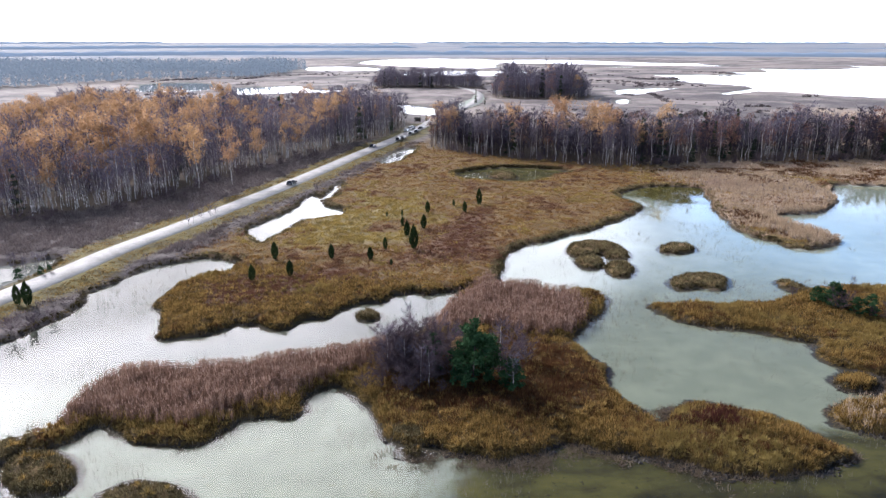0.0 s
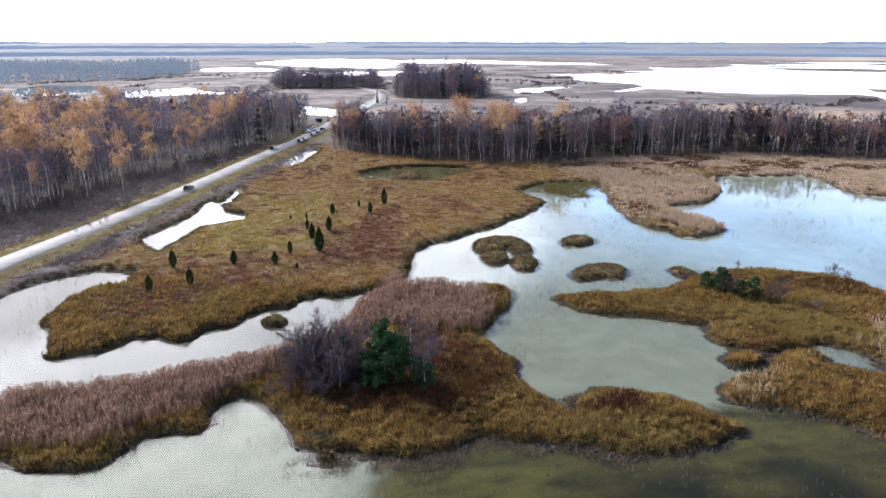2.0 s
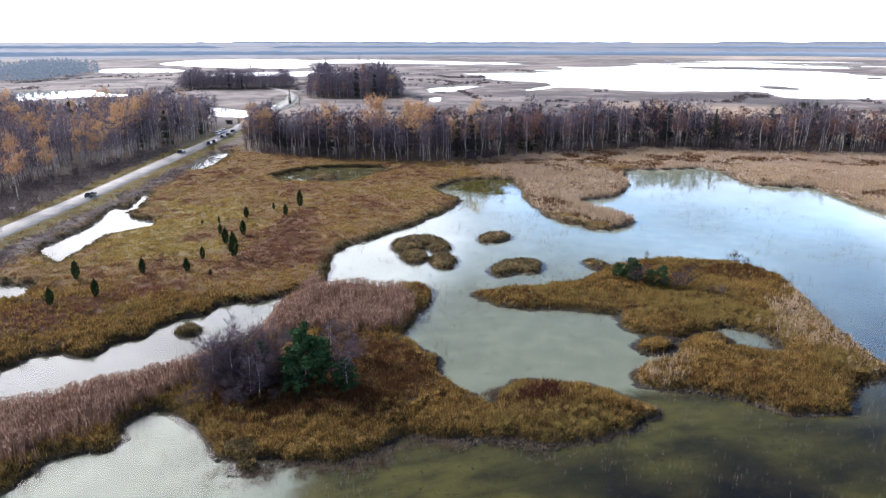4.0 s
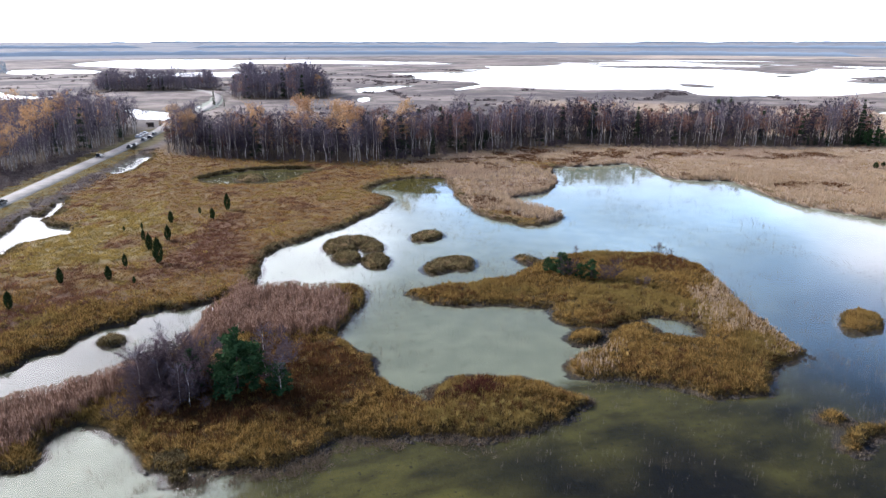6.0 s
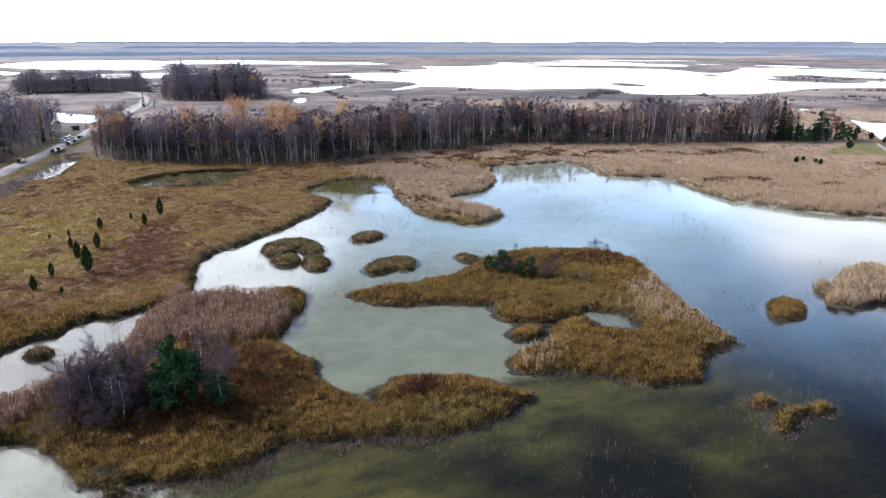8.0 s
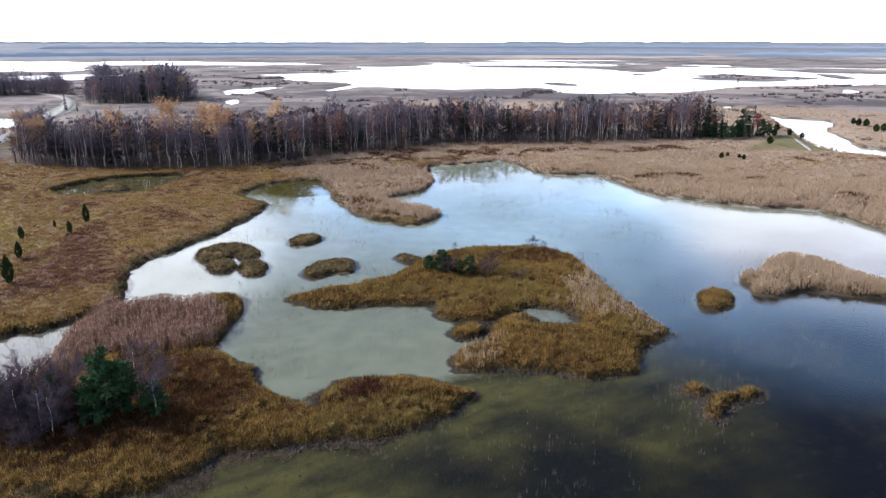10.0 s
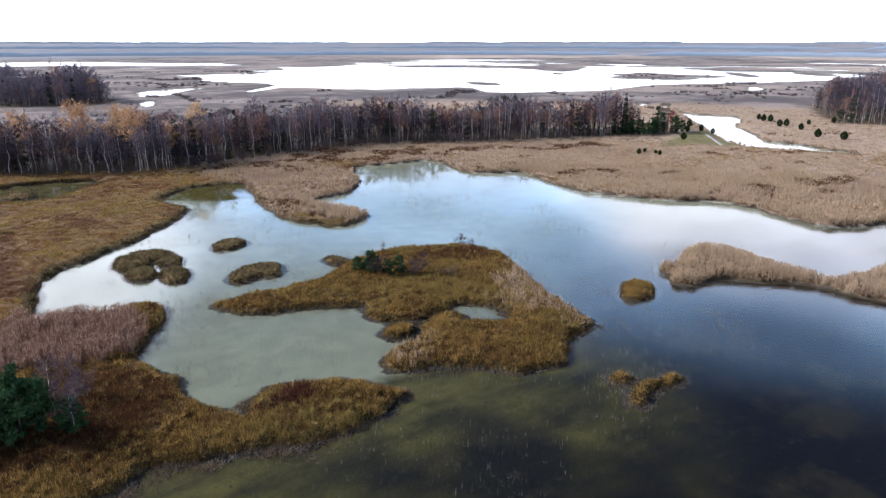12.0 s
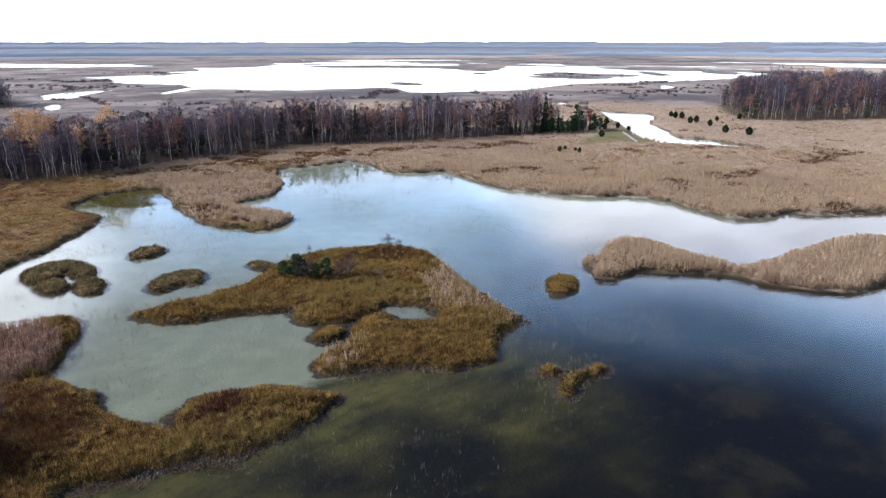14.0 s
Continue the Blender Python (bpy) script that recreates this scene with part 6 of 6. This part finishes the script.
# ---- watch tower at the end of the wood ----
def make_tower(x, y, tall):
    root = tagged(new("watch_tower"), "grey timber bird watching tower with a roofed deck", "tower")
    root.matrix_basis = pose(x, y, height_at(x, y), 0, 0, 20)
    leg = Shape()
    box(leg, -0.14, 0.14, -0.14, 0.14, -0.4, tall - 1.0)
    leg_mesh = leg.mesh("leg", M["timber"])
    for a in (-1.6, 1.6):
        for b in (-1.6, 1.6):
            part("leg", leg_mesh, root).location = (a, b, 0)
    for name, size_xy, low, high, slope in (("deck", 2.1, tall - 4.0, tall - 3.8, 0), ("lower_deck", 1.9, tall * 0.4, tall * 0.4 + 0.2, 0), ("roof", 2.4, tall - 1.2, tall, 1.1)):
        s = Shape()
        box(s, -size_xy, size_xy, -size_xy, size_xy, low, high, slope, slope * 0.75)
        part(name, s.mesh(name, M["timber"]), root)
    rail = Shape()
    box(rail, -2.1, 2.1, -0.05, 0.05, 0, 1.1)
    rail_mesh = rail.mesh("rail", M["timber"])
    for k in range(4):
        o = part("rail", rail_mesh, root)
        o.matrix_basis = pose(0, 0, tall - 3.8, 0, 0, 90 * k) @ pose(0, 2.05, 0)
    brace = Shape()
    brace.tube([(-1.6, 0, 0.3), (1.6, 0, tall * 0.4)], [0.07, 0.07], 4)
    brace_mesh = brace.mesh("brace", M["timber"])
    for k in range(4):
        part("brace", brace_mesh, root).matrix_basis = pose(0, 0, 0, 0, 0, 90 * k) @ pose(0, 1.6, 0)
    return root


for x, y, h in TOWER:
    make_tower(x, y, h)


# ---- small shelter at the end of the straight road ----
def make_shelter(x, y):
    root = tagged(new("roadside_shelter"), "small dark timber shelter with a pitched roof beside the road", "shelter")
    root.matrix_basis = pose(x, y, height_at(x, y), 0, 0, -13) @ Matrix.Scale(0.75, 4)
    post = Shape()
    box(post, -0.12, 0.12, -0.12, 0.12, -0.3, 2.6)
    post_mesh = post.mesh("post", M["bark"])
    for a in (-1.9, 1.9):
        for b in (-1.2, 1.2):
            part("post", post_mesh, root).location = (a, b, 0)
    roof = Shape()
    box(roof, -2.5, 2.5, -1.8, 1.8, 2.6, 3.7, 0.1, 0.65)
    part("roof", roof.mesh("roof", M["bark"]), root)
    back = Shape()
    box(back, -1.8, 1.8, -0.05, 0.05, 0.4, 2.5)
    part("back_wall", back.mesh("back_wall", M["bark"]), root).location = (0, 1.2, 0)
    return root


make_shelter(-14.5, 404)
